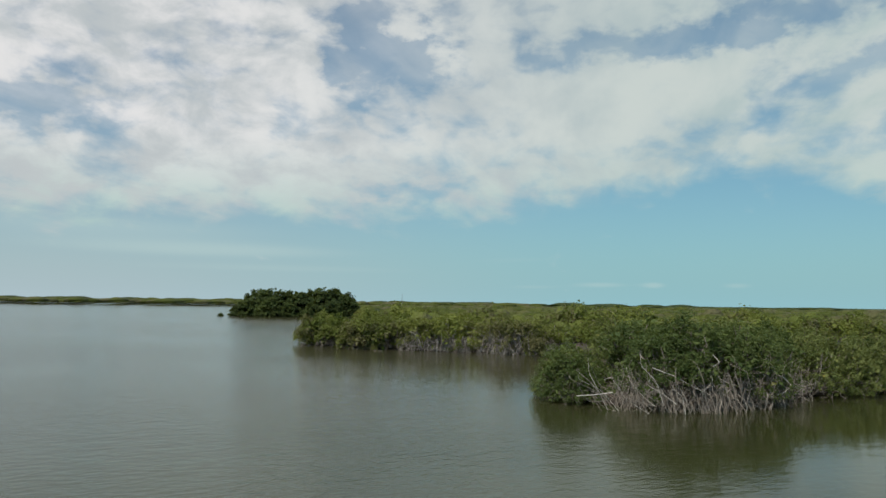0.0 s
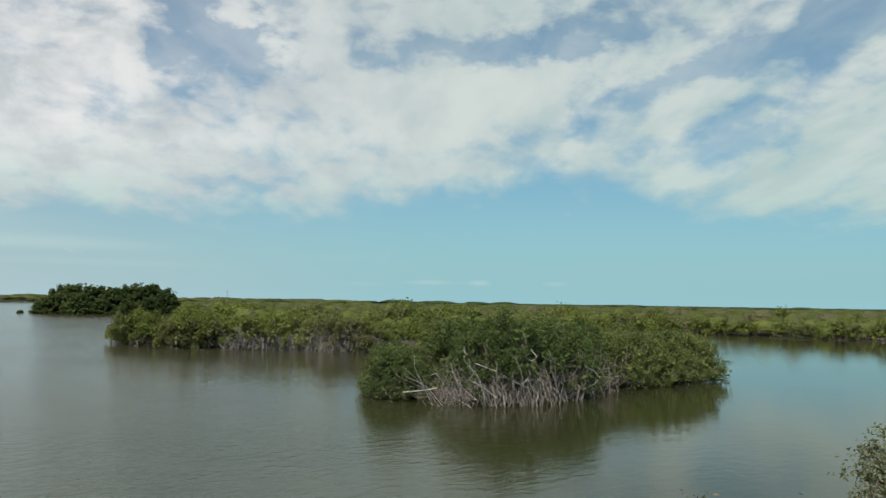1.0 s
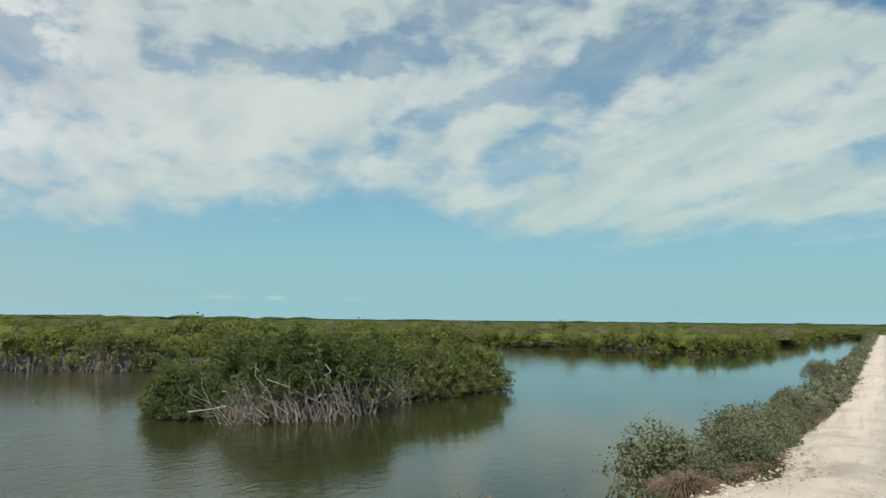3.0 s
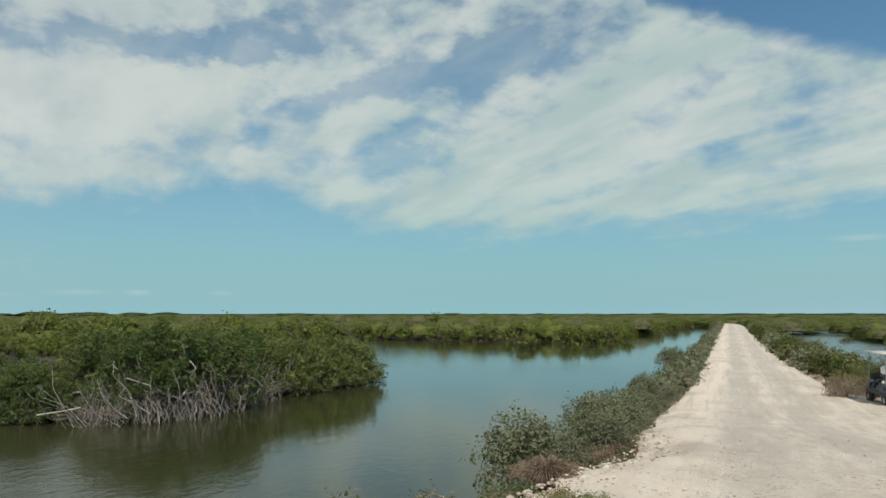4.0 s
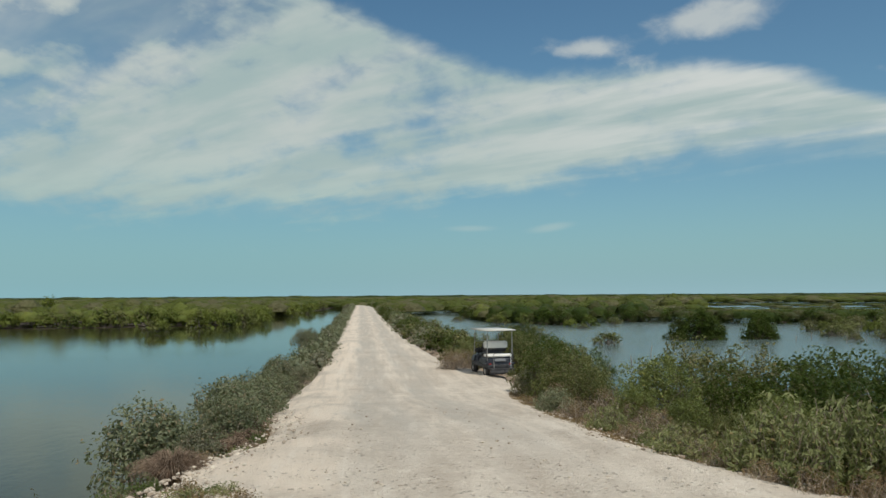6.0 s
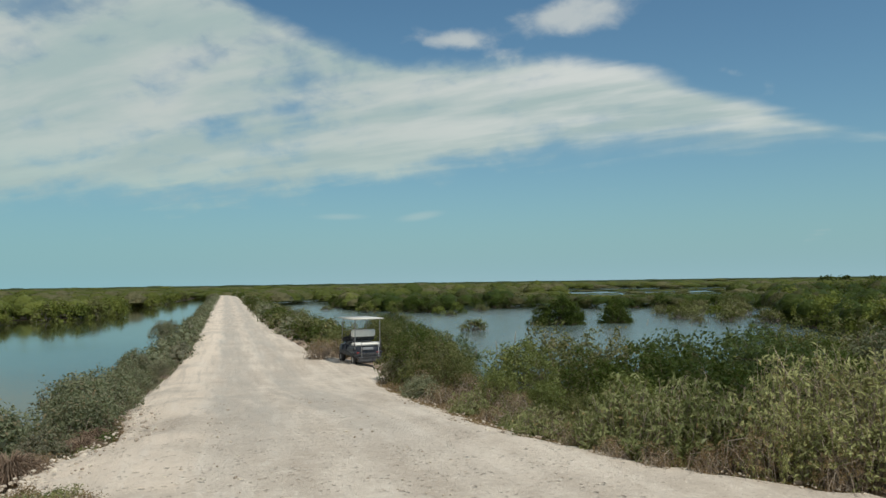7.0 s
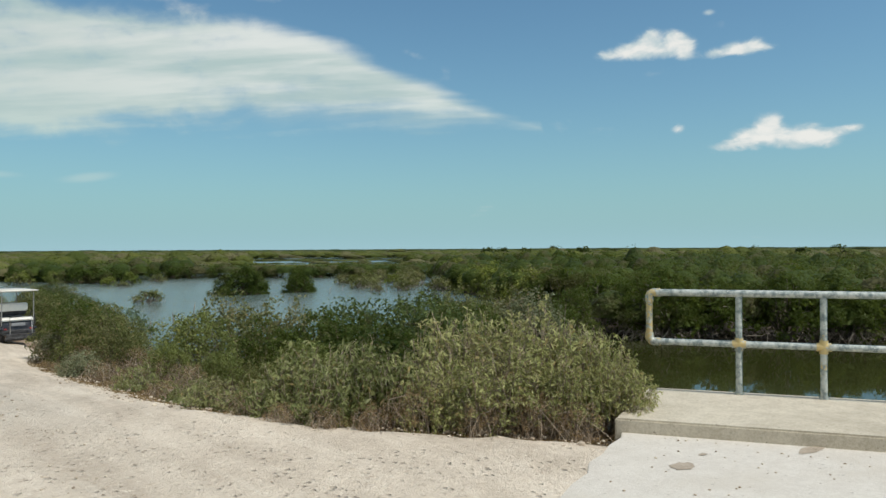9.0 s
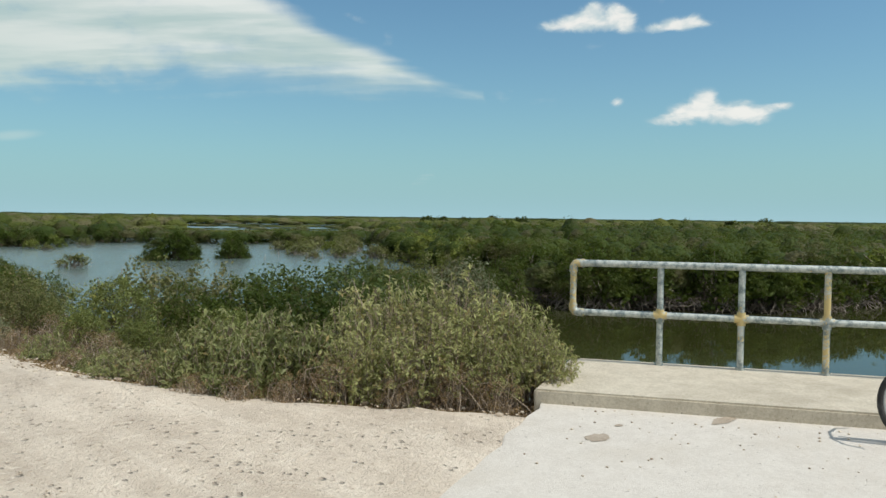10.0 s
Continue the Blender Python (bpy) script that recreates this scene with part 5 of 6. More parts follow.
# ---- low growth at the road's edge ----
LITTER = "dry rust-brown weeds and leaf litter at the road's edge"
tuft_kinds = [shrub(500, "weed_clump", 0.9, 0.42, 0.055, 0.45, 520, LEAF_DRY, TWIG_DRY, LITTER, "weeds", "weeds at the road's edge", 8, 6, 40, None, 0.1, core=0.0),
              shrub(501, "weed_clump", 0.8, 0.40, 0.055, 0.5, 600, LEAF_LONG, TWIG_DRY, "low pale green weeds at the road's edge", "weeds", "weeds at the road's edge", 8, 6, 30, None, 0.1, core=0.0),
              shrub(502, "weed_clump", 0.7, 0.36, 0.055, 0.5, 520, LEAF_DEEP, TWIG_DRY, "low dark green weeds at the road's edge", "weeds", "weeds at the road's edge", 8, 6, 24, None, 0.1, core=0.0)]


def build_weeds():
    rng = np.random.default_rng(51)
    spots = []
    for y in np.arange(5.0, 27, 0.42):
        spots.append((np.interp(y, RIGHT_Y, RIGHT_X) + (rng.uniform(0.35, 0.95) if y > 8 else rng.uniform(0.1, 0.45)), y + rng.uniform(-0.2, 0.2), int(rng.choice([0, 0, 1, 2])) if y > 8 else 0, rng.uniform(0.3, 0.7) if y > 8 else rng.uniform(0.25, 0.45)))
    for y in np.arange(9.4, 30, 0.9):
        spots.append((np.interp(y, LEFT_Y, LEFT_X) - rng.uniform(0.5, 0.9), y, int(rng.choice([0, 1, 1, 2])), rng.uniform(0.4, 0.8)))
    for x, y, k, s in ((-1.5, 7.0, 1, 0.55), (-1.2, 7.2, 1, 0.5), (-1.0, 6.95, 0, 0.45), (-1.35, 7.4, 2, 0.4), (-1.6, 7.3, 0, 0.5), (-1.3, 6.8, 0, 0.5), (-2.6, 9.0, 2, 1.0), (-2.8, 9.3, 2, 0.9), (-2.5, 10.3, 2, 0.9), (-2.7, 9.7, 1, 0.8)):
        spots.append((x, y, k, s))
    seen = set()
    for x, y, k, s in spots:
        if k in seen:
            stand_copy(tuft_kinds[k], x, y, rng.uniform(0, 360), s, 1.0, 0.03)
        else:
            seen.add(k)
            stand(tuft_kinds[k], x, y, 30, s, 0.03)


build_weeds()


def grass_tuft(seed, x, y, high, wide, count, mat, label):
    """A tussock of thin arching blades."""
    rng = np.random.default_rng(seed)
    t = thing("grass_tuft", label, "grass tuft", "dry grass tufts")
    lines = []
    for i in range(count):
        a, r = rng.uniform(0, 2 * np.pi), rng.uniform(0.2, 1.0)
        s = np.linspace(0, 1, 6)[:, None]
        foot = np.array([math.cos(a), math.sin(a), 0]) * r * 0.12 * wide
        tip = np.array([math.cos(a) * r * wide, math.sin(a) * r * wide, high * rng.uniform(0.5, 1.0) * (1.1 - 0.5 * r)])
        p = foot + (tip - foot) * s
        p[:, 2] += np.sin(s[:, 0] * np.pi) * high * 0.35
        lines.append((p, 0.006, 0.0015))
    link("blade_mass", tube_mesh("blade_mass", lines, mat, 3), t)
    stand(t, x, y, 0, 1.0, 0.02)


grass_tuft(61, -2.2, 9.5, 0.50, 0.52, 800, GRASS_DRY, "brown drooping dry grass tussock on the bank")
grass_tuft(62, -2.0, 12.6, 0.36, 0.40, 360, GRASS_DRY, "brown drooping dry grass tussock on the bank")
grass_tuft(63, -1.95, 14.4, 0.36, 0.42, 360, GRASS_DRY, "brown drooping dry grass tussock on the bank")
grass_tuft(64, -2.05, 16.0, 0.36, 0.42, 300, GRASS_DRY, "brown drooping dry grass tussock on the bank")
grass_tuft(65, -1.95, 13.5, 0.28, 0.36, 260, GRASS_DRY, "brown drooping dry grass tussock on the bank")


# sprigs at the water's edge below the bridge
sprig = shrub(520, "bank_sprig", 0.9, 1.0, 0.07, 0.5, 420, LEAF_GREY, TWIG_DRY, "sparse grey-green sprigs on the bank below the bridge", "shrub", "sprigs below the bridge", 6, 6, 30, None, 0.25, core=0.0)
place(sprig, -3.9, 7.4, -0.95, 20, 0.9)
set_copy(sprig, -3.1, 7.9, -0.80, 140, 0.75)
set_copy(sprig, -2.5, 8.3, -0.68, 230, 0.6)


# ---- stones ----
def stone_mass(name, rng, at, size, mat, label, category):
    """Loose angular stones as one mass of small faceted lumps."""
    ball = bmesh.new()
    bmesh.ops.create_icosphere(ball, subdivisions=1, radius=1.0)
    ball.verts.ensure_lookup_table()
    base = np.array([v.co[:] for v in ball.verts])
    tri = np.array([[v.index for v in f.verts] for f in ball.faces])
    ball.free()
    n, k = len(at), len(base)
    v = base[None] * rng.uniform(0.75, 1.2, (n, k, 1)) * size[:, None, None] * np.array([1, 1, 0.6])
    a = rng.uniform(0, 2 * np.pi, n)
    c, s = np.cos(a)[:, None], np.sin(a)[:, None]
    v = np.stack([v[..., 0] * c - v[..., 1] * s, v[..., 0] * s + v[..., 1] * c, v[..., 2]], -1) + at[:, None, :]
    f = (np.arange(n)[:, None, None] * k + tri[None]).reshape(-1, 3)
    tagged(link(name, mesh_from(name, v, f, mat)), label, category, kind="stuff")


def stone_material():
    m, nd = material("limestone_chips")
    per = nd.add("ShaderNodeNewGeometry").outputs["Random Per Island"]
    pos = nd.add("ShaderNodeNewGeometry").outputs["Position"]
    col = nd.mix(per, rgb(0.28, 0.22, 0.16), rgb(0.62, 0.54, 0.43))
    return finish(m, nd, col, 0.9, nd.noise(pos, 60.0, 3.0), 0.5, 0.01)


STONE = stone_material()


def road_top(x, y):
    return road_height(y) - 0.02


def build_stones():
    rng = np.random.default_rng(71)
    n = 4200
    y = 2.5 + 15 * rng.uniform(0, 1, n) ** 1.8
    l, r = np.interp(y, LEFT_Y, LEFT_X) - 0.5, np.interp(y, RIGHT_Y, RIGHT_X) + 0.35
    side = rng.uniform(0, 1, n)
    u = np.where(side < 0.25, rng.beta(1.0, 6.0, n), np.where(side < 0.45, 1 - rng.beta(1.0, 6.0, n), rng.uniform(0, 1, n)))
    x = l + (r - l) * u
    s = (x - KERB_A[0]) * BRIDGE[0] + (y - KERB_A[1]) * BRIDGE[1]
    keep = s < -0.1
    x, y = x[keep], y[keep]
    edge = np.minimum(x - l[keep], r[keep] - x)
    z = road_top(x, y) - 0.10 * np.clip(0.45 - edge, 0, 1) + 0.012
    size = np.clip(rng.gamma(2.0, 0.0055, len(x)), 0.005, 0.03) * np.where(edge < 0.7, 1.25, 0.8)
    stone_mass("gravel", rng, np.stack([x, y, z], 1), size, STONE, "loose pale limestone gravel on the road", "gravel")
    # rubble along the left lip
    n = 170
    y = rng.uniform(6.5, 11.0, n)
    x = np.interp(y, LEFT_Y, LEFT_X) - rng.uniform(0.1, 0.75, n)
    z = road_height(y) - 0.075 - 0.16 * np.clip(np.interp(y, LEFT_Y, LEFT_X) - x, 0, 1)
    stone_mass("rubble", rng, np.stack([x, y, z], 1), np.clip(rng.gamma(2.0, 0.016, n), 0.012, 0.075), STONE, "broken pale limestone rubble along the bank's lip", "rubble")


build_stones()


# ---- dead wood of the island ----
def dead_branch(points, r0, r1, mat, label):
    pts = np.array(points, float) * np.array([0.974, 0.974, 1.0])
    s = np.linspace(0, len(pts) - 1, 5 * len(pts))
    fine = np.stack([np.interp(s, np.arange(len(pts)), pts[:, k]) for k in range(3)], 1)
    k = np.array([0.25, 0.5, 0.25])
    for c in range(3):
        fine[1:-1, c] = np.convolve(fine[:, c], k, "valid")
    ob = link("dead_branch", tube_mesh("dead_branch", [(fine, r0, r1)], mat, 6))
    tagged(ob, label, "branch", "dead branches on the mangrove island")


def build_dead_wood():
    rng = np.random.default_rng(81)
    w = WATER_Z
    white = "bleached crooked dead mangrove branch"
    dead_branch([(-20.0, 28.6, w + 0.4), (-19.6, 28.9, w + 0.6), (-19.4, 29.1, w + 0.9), (-19.6, 28.9, w + 1.2), (-19.9, 28.6, w + 1.4), (-19.9, 28.5, w + 1.65)], 0.036, 0.016, BARK_PALE, white)
    dead_branch([(-20.2, 24.6, w + 0.8), (-20.0, 24.9, w + 1.2), (-20.3, 25.0, w + 1.6), (-19.9, 25.2, w + 1.9), (-20.2, 25.1, w + 2.25)], 0.034, 0.014, BARK_PALE, white)
    dead_branch([(-21.0, 22.6, w + 1.7), (-20.5, 23.3, w + 1.4), (-20.2, 24.0, w + 1.0), (-19.9, 24.6, w + 0.7)], 0.018, 0.010, BARK_PALE, white)
    dead_branch([(-23.3, 20.8, w + 0.5), (-22.5, 21.1, w + 0.62), (-21.9, 21.4, w + 0.75)], 0.022, 0.018, BARK_PALE, white)
    grey = "thin grey dead branch leaning out of the mangroves"
    for i in range(80):
        f = rng.uniform(0, 1)
        base = np.array([-22.3 + 2.2 * min(f * 2.2, 1) + 0.3 * f, 21.5 + 1.7 * min(f * 2.2, 1) + 7.5 * max(f - 0.4, 0), w + rng.uniform(-0.1, 0.5)])
        tip = base + np.array([rng.normal(-0.35, 0.45), rng.normal(-0.3, 0.6), rng.uniform(0.4, 1.5)])
        mid = (base + tip) / 2 + rng.normal(0, 0.16, 3)
        dead_branch([base, mid, tip, tip + rng.normal(0, 0.2, 3) + np.array([0, 0, 0.2])], rng.uniform(0.008, 0.015), 0.004, BARK_PALE if i % 7 == 0 else BARK_GREY, grey)


build_dead_wood()


# ---- parked cart ----
def plain(name, color, rough=0.5, metallic=0.0, wear=0.12):
    m, nd = material(name)
    pos = nd.add("ShaderNodeNewGeometry").outputs["Position"]
    n = nd.noise(pos, 7.0, 4.0, 0.6)
    dull = tuple(c * (1 - wear) + 0.35 * wear for c in color)
    return finish(m, nd, nd.mix(nd.ramp(n, 0.4, 0.65), rgb(*color), rgb(*dull)), rough, n, 0.1, 0.003, metallic)


CREAM = plain("cream_vinyl", (0.80, 0.78, 0.72), 0.45)
ROOF = plain("off_white_roof", (0.58, 0.56, 0.50), 0.5)
NAVY = plain("dark_blue_paint", (0.022, 0.028, 0.040), 0.35)
BLACK = plain("black_plastic", (0.018, 0.018, 0.019), 0.6)
RUBBER = plain("tyre_rubber", (0.022, 0.021, 0.020), 0.85)
STEEL = plain("grey_steel", (0.40, 0.40, 0.39), 0.4, 0.7)
GREY_PLASTIC = plain("grey_plastic", (0.22, 0.23, 0.24), 0.5)


def box(cx, cy, cz, sx, sy, sz, bevel=0.02, taper=0.0):
    bm = bmesh.new()
    bmesh.ops.create_cube(bm, size=1.0)
    for v in bm.verts:
        k = 1 - taper * (v.co.z + 0.5)
        v.co = Vector((cx + v.co.x * sx * k, cy + v.co.y * sy * k, cz + v.co.z * sz))
    if bevel:
        bmesh.ops.bevel(bm, geom=list(bm.edges), offset=bevel, segments=3, affect="EDGES")
    return bm


def ring(center, axis, radius, tube, around=28, sides=10, flat=1.0):
    """A tyre or rim: a ring about an axis."""
    bm = bmesh.new()
    ax = Vector(axis).normalized()
    u = ax.orthogonal().normalized()
    w = ax.cross(u)
    rows = []
    for i in range(around):
        a = 2 * math.pi * i / around
        d = u * math.cos(a) + w * math.sin(a)
        rows.append([bm.verts.new(Vector(center) + d * (radius + tube * math.cos(b)) + ax * tube * flat * math.sin(b)) for b in (2 * math.pi * j / sides for j in range(sides))])
    for i in range(around):
        for j in range(sides):
            bm.faces.new((rows[i][j], rows[(i + 1) % around][j], rows[(i + 1) % around][(j + 1) % sides], rows[i][(j + 1) % sides]))
    bmesh.ops.recalc_face_normals(bm, faces=bm.faces)
    return bm


def disc(center, axis, radius, depth, mat, name, parent):
    bm = bmesh.new()
    bmesh.ops.create_cone(bm, cap_ends=True, segments=24, radius1=radius, radius2=radius * 0.85, depth=depth)
    q = Vector((0, 0, 1)).rotation_difference(Vector(axis))
    bmesh.ops.transform(bm, matrix=Matrix.Translation(center) @ q.to_matrix().to_4x4(), verts=bm.verts)
    return part(name, bm, mat, parent)


def build_cart():
    """Four-seat electric cart: rear-facing bench, canopy on thin posts. Its front is at +y."""
    c = thing("golf_cart", "dark blue golf cart, cream seats, white roof, parked on verge", "golf cart")
    part("chassis", box(0, 0.95, 0.42, 1.10, 2.1, 0.14, 0.03), BLACK, c)
    part("body", box(0, 0.50, 0.60, 1.12, 0.95, 0.30, 0.07, 0.05), NAVY, c)
    part("cowl", box(0, 1.95, 0.62, 1.10, 0.62, 0.44, 0.12, 0.22), NAVY, c)
    part("dashboard", box(0, 1.68, 0.93, 1.00, 0.14, 0.20, 0.04), BLACK, c)
    part("floor_mat", box(0, 1.30, 0.50, 1.02, 0.75, 0.04, 0.01), BLACK, c)
    part("front_cushion", box(0, 0.98, 0.82, 1.02, 0.46, 0.12, 0.05), BLACK, c)
    part("front_backrest", box(0, 0.67, 1.10, 1.00, 0.10, 0.36, 0.05), BLACK, c)
    part("rear_backrest", box(0, 0.53, 1.22, 0.98, 0.11, 0.28, 0.04), CREAM, c, "cream vinyl rear backrest")
    part("rear_cushion", box(0, 0.22, 0.82, 1.04, 0.50, 0.11, 0.04), CREAM, c, "cream vinyl rear cushion")
    part("footrest", box(0, -0.18, 0.34, 1.00, 0.42, 0.05, 0.015), BLACK, c)
    part("rear_panel", box(0, -0.02, 0.58, 0.98, 0.05, 0.28, 0.02), NAVY, c)
    part("footrest_riser", box(0, -0.36, 0.25, 0.98, 0.05, 0.22, 0.015), BLACK, c)
    part("bumper", box(0, -0.40, 0.22, 1.06, 0.07, 0.09, 0.025), BLACK, c)
    part("battery_cover", box(0, -0.05, 0.66, 0.44, 0.04, 0.11, 0.01), GREY_PLASTIC, c)
    roof = box(0, 0.85, 1.82, 1.24, 2.1, 0.05, 0.02)
    for v in roof.verts:
        v.co.z += 0.05 * (1 - (v.co.x / 0.6) ** 2) - 0.02 * abs((v.co.y - 0.85) / 1.0) ** 3
    part("roof", roof, ROOF, c, "off-white moulded canopy roof", True)
    for x in (-0.50, 0.50):
        link("roof_post", tube_mesh("roof_post", [([(x, 0.02, 0.62), (x, -0.02, 1.25), (x, -0.02, 1.80)], 0.018, 0.018)], STEEL, 8), c)
        link("roof_post", tube_mesh("roof_post", [([(x, 1.78, 0.80), (x, 1.68, 1.4), (x * 0.98, 1.60, 1.80)], 0.018, 0.018)], STEEL, 8), c)
        link("arm_rail", tube_mesh("arm_rail", [([(x * 1.08, 0.40, 0.86), (x * 1.08, 0.36, 1.04), (x * 1.08, 0.10, 1.06), (x * 1.08, 0.0, 0.95), (x * 1.08, -0.02, 0.62)], 0.016, 0.016)], BLACK, 8), c)
    link("grab_bar", tube_mesh("grab_bar", [([(-0.34, -0.34, 0.36), (-0.34, -0.30, 0.92), (0.34, -0.30, 0.92), (0.34, -0.34, 0.36)], 0.016, 0.016)], STEEL, 8), c)
    link("steering_column", tube_mesh("steering_column", [([(-0.28, 1.62, 0.86), (-0.28, 1.42, 1.10)], 0.02, 0.018)], BLACK, 8), c)
    part("steering_wheel", ring((-0.28, 1.40, 1.12), (0, -0.6, 0.8), 0.17, 0.014, 24, 8), BLACK, c)
    for x in (-0.48, 0.48):
        for y in (0.18, 1.80):
            t = part("wheel", ring((x, y, 0.225), (1, 0, 0), 0.155, 0.072, 28, 10, 1.25), RUBBER, c, "", True)
            disc((x + (0.05 if x > 0 else -0.05), y, 0.225), (1 if x > 0 else -1, 0, 0), 0.115, 0.04, STEEL, "hub_cap", t)
        part("tail_lamp", box(x * 0.86, -0.055, 0.50, 0.11, 0.03, 0.07, 0.01), plain("red_lens", (0.35, 0.02, 0.015), 0.3), c)
        part("mudguard", box(x * 1.08, 0.18, 0.52, 0.16, 0.62, 0.06, 0.03), NAVY, c)
    link("windscreen_bar", tube_mesh("windscreen_bar", [([(-0.5, 1.70, 1.30), (0.5, 1.70, 1.30)], 0.012, 0.012)], STEEL, 8), c)
    z = float(road_height(30.0)) - 0.045
    c.matrix_world = pose(5.34, 29.4, z, 0, 0, 8)


build_cart()


# ---- bicycle by the kerb ----
def build_bicycle():
    """City bicycle leaning beside the kerb, front wheel towards the road."""
    b = thing("bicycle", "dark bicycle standing on the deck beside the kerb", "bicycle")
    for x, name in ((0.0, "front_wheel"), (1.05, "rear_wheel")):
        w = part(name, ring((x, 0, 0.33), (0, 1, 0), 0.31, 0.022, 48, 8), RUBBER, b, "", True)
        part("rim", ring((x, 0, 0.33), (0, 1, 0), 0.283, 0.012, 48, 6), STEEL, w, "", True)
        link("spoke_set", tube_mesh("spoke_set", [([(x, 0.02 * (-1) ** k, 0.33), (x + 0.28 * math.cos(k * math.pi / 9), 0, 0.33 + 0.28 * math.sin(k * math.pi / 9))], 0.0015, 0.0015) for k in range(18)], STEEL, 3), w)
    blue = plain("blue_grey_paint", (0.05, 0.09, 0.14), 0.35)

    def bar(name, pts, r, mat):
        link(name, tube_mesh(name, [(pts, r, r)], mat, 8), b)

    bar("fork", [(0.0, 0.0, 0.33), (0.06, 0, 0.50), (0.16, 0, 0.86)], 0.016, blue)
    bar("down_tube", [(0.15, 0, 0.80), (0.58, 0, 0.29)], 0.02, blue)
    bar("top_tube", [(0.16, 0, 0.86), (0.72, 0, 0.72)], 0.017, blue)
    bar("seat_tube", [(0.58, 0, 0.29), (0.74, 0, 0.88)], 0.017, blue)
    bar("chain_stay", [(0.58, 0, 0.29), (1.05, 0, 0.33)], 0.012, blue)
    bar("seat_stay", [(0.72, 0, 0.72), (1.05, 0, 0.33)], 0.012, blue)
    bar("stem", [(0.16, 0, 0.86), (0.17, 0, 1.00)], 0.014, STEEL)
    bar("handlebar", [(0.30, -0.30, 1.02), (0.20, -0.24, 1.04), (0.12, -0.10, 1.02), (0.12, 0.10, 1.02), (0.20, 0.24, 1.04), (0.30, 0.30, 1.02)], 0.012, STEEL)
    part("saddle", box(0.80, 0, 0.93, 0.26, 0.15, 0.06, 0.025), BLACK, b)
    disc((0.58, 0, 0.29), (0, 1, 0), 0.09, 0.012, STEEL, "chainring", b)
    for s in (-1, 1):
        bar("crank", [(0.58, 0.06 * s, 0.29), (0.58 + 0.12 * s, 0.07 * s, 0.29 - 0.11 * s)], 0.010, STEEL)
        part("pedal", box(0.58 + 0.12 * s, 0.12 * s, 0.29 - 0.11 * s, 0.08, 0.09, 0.02, 0.005), BLACK, b)
    bar("kickstand", [(0.62, 0.04, 0.30), (0.66, 0.16, 0.02)], 0.009, STEEL)
    x, y = on_bridge(3.05, -0.50)
    b.matrix_world = pose(x, y, 0.012, 0, 0, math.degrees(math.atan2(BRIDGE[1], BRIDGE[0]))) @ pose(0, 0, 0, -5, 0, 0)


build_bicycle()


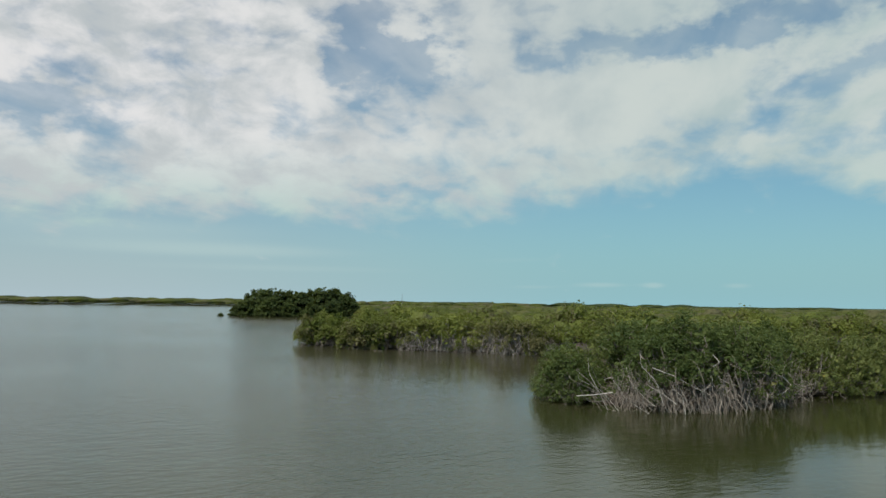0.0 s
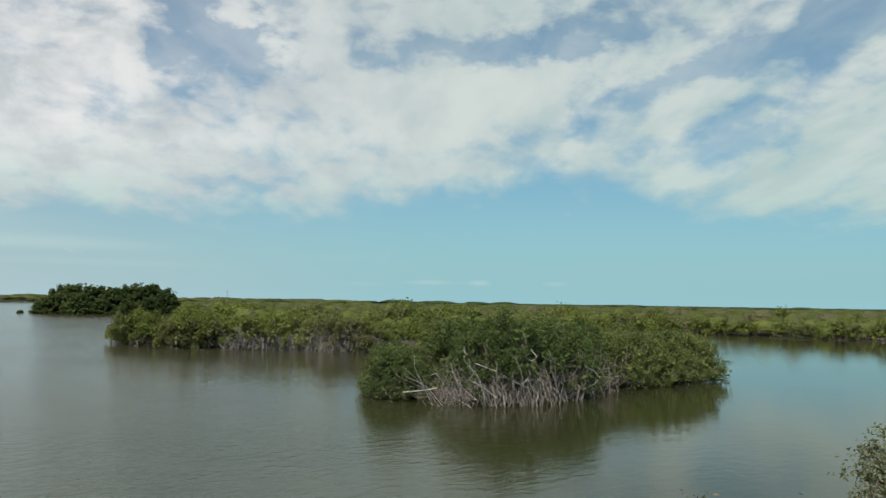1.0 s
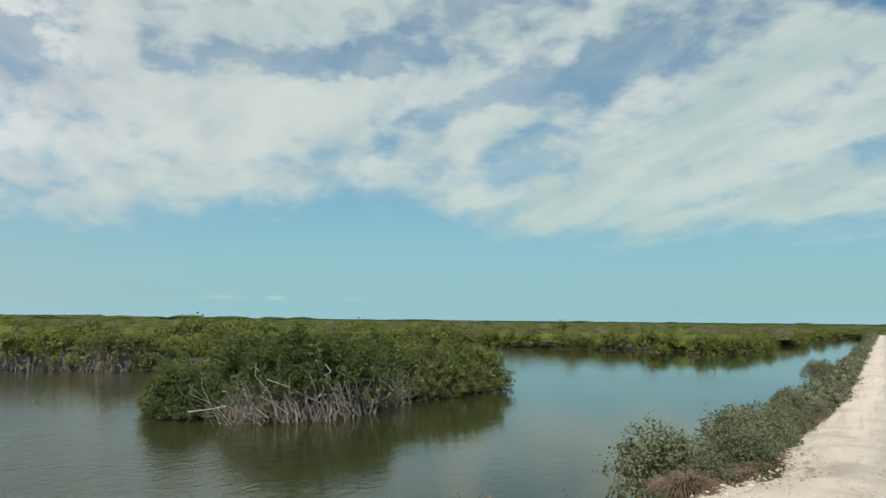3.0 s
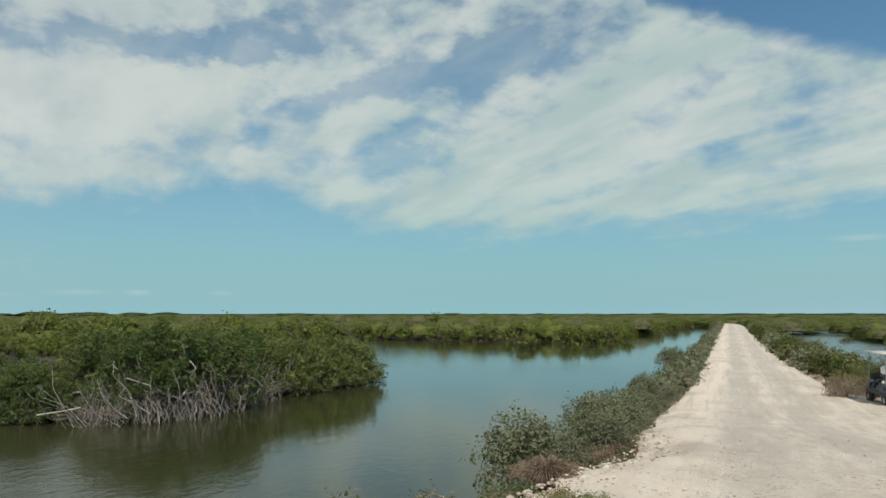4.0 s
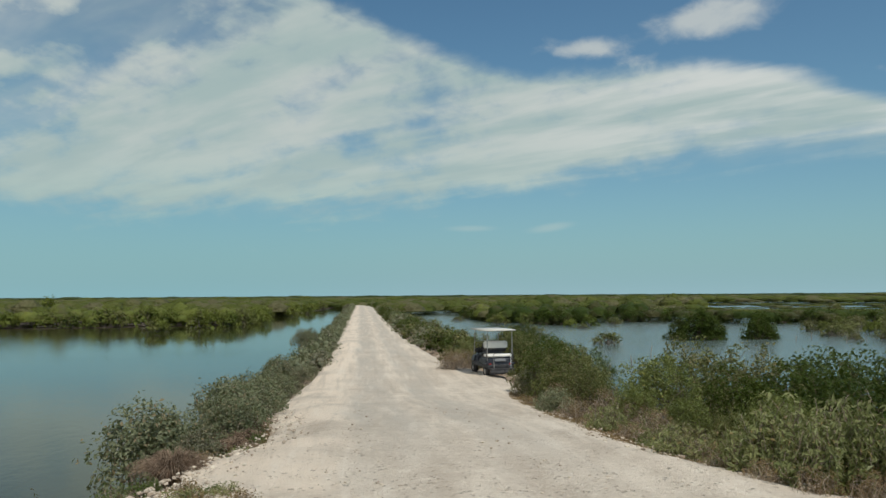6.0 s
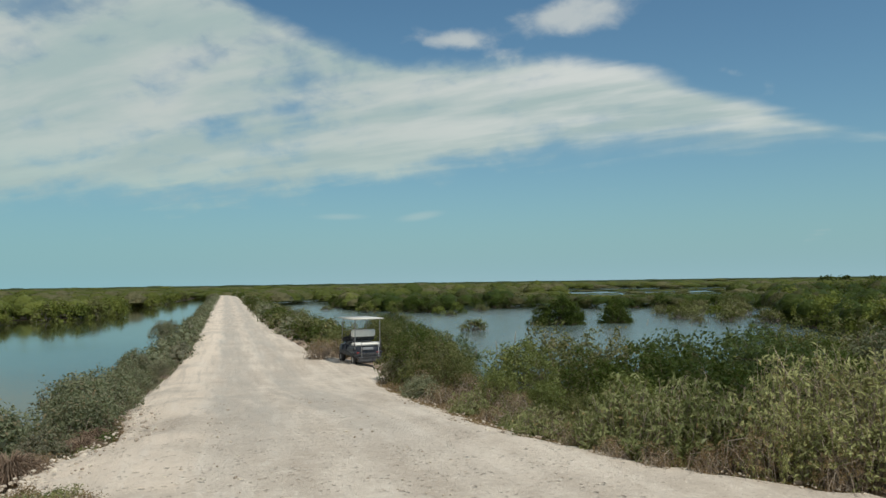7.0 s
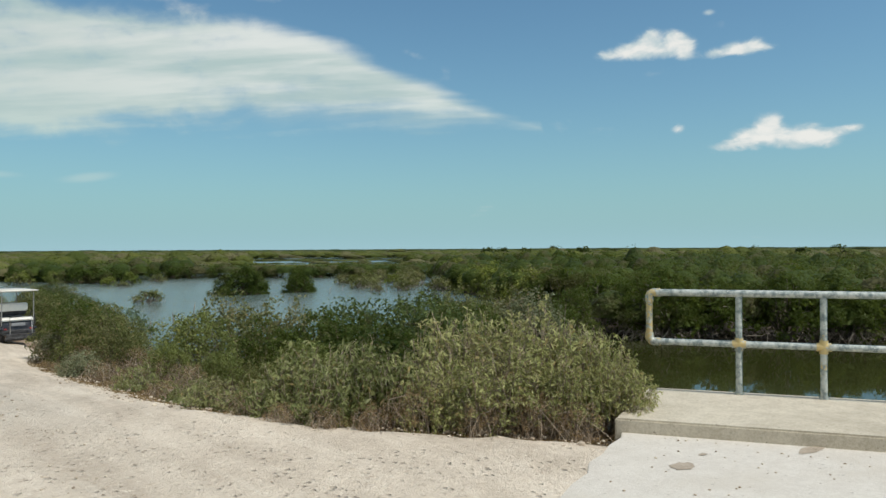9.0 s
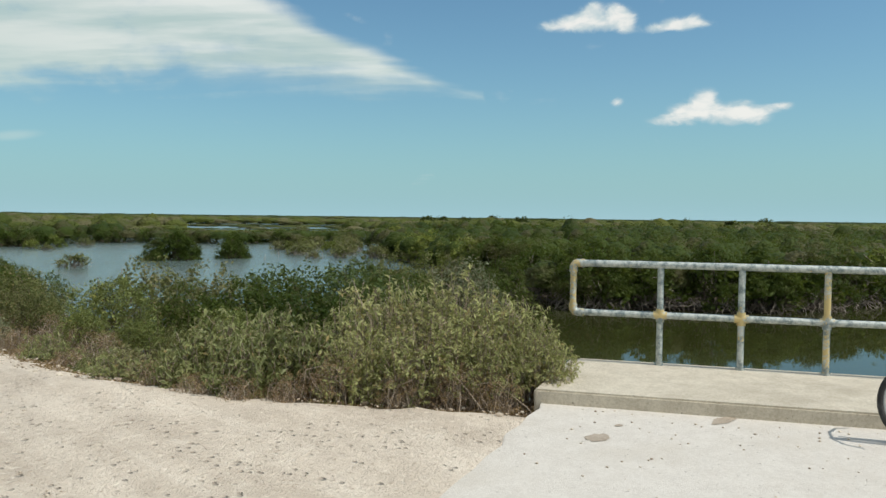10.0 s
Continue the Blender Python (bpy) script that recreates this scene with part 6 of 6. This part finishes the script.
# ---- small litter and far marks ----
def build_litter():
    """Fallen rust-brown leaves and straw along the road's right edge and on the banks."""
    rng = np.random.default_rng(91)
    n = 9000
    y = 4.6 + 20 * rng.uniform(0, 1, n) ** 1.4
    x = np.interp(y, RIGHT_Y, RIGHT_X) + 0.05 + np.abs(rng.normal(0.35, 0.4, n))
    z = np.maximum(ground_height(x, y), road_height(y) - 0.05 - 0.16 * np.clip(x - np.interp(y, RIGHT_Y, RIGHT_X), 0, 0.4)) + 0.012
    s = (x - KERB_A[0]) * BRIDGE[0] + (y - KERB_A[1]) * BRIDGE[1]
    keep = s < -0.05
    at = np.stack([x, y, z], 1)[keep]
    me = leaf_mesh("leaf_litter", rng, at, np.tile([0, 0, 1.0], (len(at), 1)), 0.055, 0.02, LEAF_DRY, 0.0, 0.3, 0.25)
    tagged(link("leaf_litter", me), "rust-brown fallen leaves and straw along the road's edge", "leaf litter", kind="stuff")
    n = 130
    p = np.array([on_bridge(a, b) for a, b in zip(rng.uniform(0.3, 4.5, n), -rng.gamma(1.2, 0.8, n) - 0.05)])
    stone_mass("deck_grit", rng, np.column_stack([p, np.full(n, 0.016)]), rng.uniform(0.004, 0.014, n), STONE, "scattered grit and small stones on the deck", "gravel")


build_litter()


def deck_stain(x, y, rx, ry, seed):
    rng = np.random.default_rng(seed)
    bm = bmesh.new()
    vs = [bm.verts.new((x + math.cos(a) * rx * k, y + math.sin(a) * ry * k, 0.0165)) for a, k in zip(np.linspace(0, 2 * np.pi, 18, endpoint=False), rng.uniform(0.75, 1.1, 18))]
    bm.faces.new(vs)
    tagged(part("deck_stain", bm, STAIN, None), "dried brown dirt patch on the concrete deck", "stain")


STAIN = concrete_material("dried_dirt", (0.30, 0.25, 0.19), (0.40, 0.34, 0.27), (0.26, 0.21, 0.16))
deck_stain(5.33, 3.46, 0.13, 0.09, 1)
deck_stain(6.55, 3.05, 0.20, 0.07, 2)
deck_stain(5.75, 3.55, 0.05, 0.03, 3)


def stick(x, y, z, high, lean, r=0.02):
    ob = link("stick", tube_mesh("stick", [([(x, y, z - 0.4), (x + lean * 0.4, y, z + high * 0.5), (x + lean, y + lean * 0.3, z + high)], r, r * 0.6)], BARK_GREY, 6))
    tagged(ob, "thin dead mangrove stick standing in the shallow water", "stick", "sticks in the flats")


for x, y, h, l in ((12.6, 38.2, 0.5, 0.1), (15.2, 42.0, 0.6, -0.1), (18.4, 47.5, 0.7, 0.15), (38.5, 57.5, 0.8, 0.2), (41.0, 58.5, 0.7, -0.2), (43.0, 62.5, 0.9, 0.1), (39.0, 63.0, 0.6, 0.0), (36.0, 60.5, 0.5, 0.2)):
    stick(x, y, WATER_Z, h, l, 0.03)

mast = link("mast", tube_mesh("mast", [([(-350, 196, WATER_Z), (-350, 196, 6.2)], 0.18, 0.10)], STEEL, 6))
tagged(mast, "slender grey mast far beyond the mangroves", "mast")
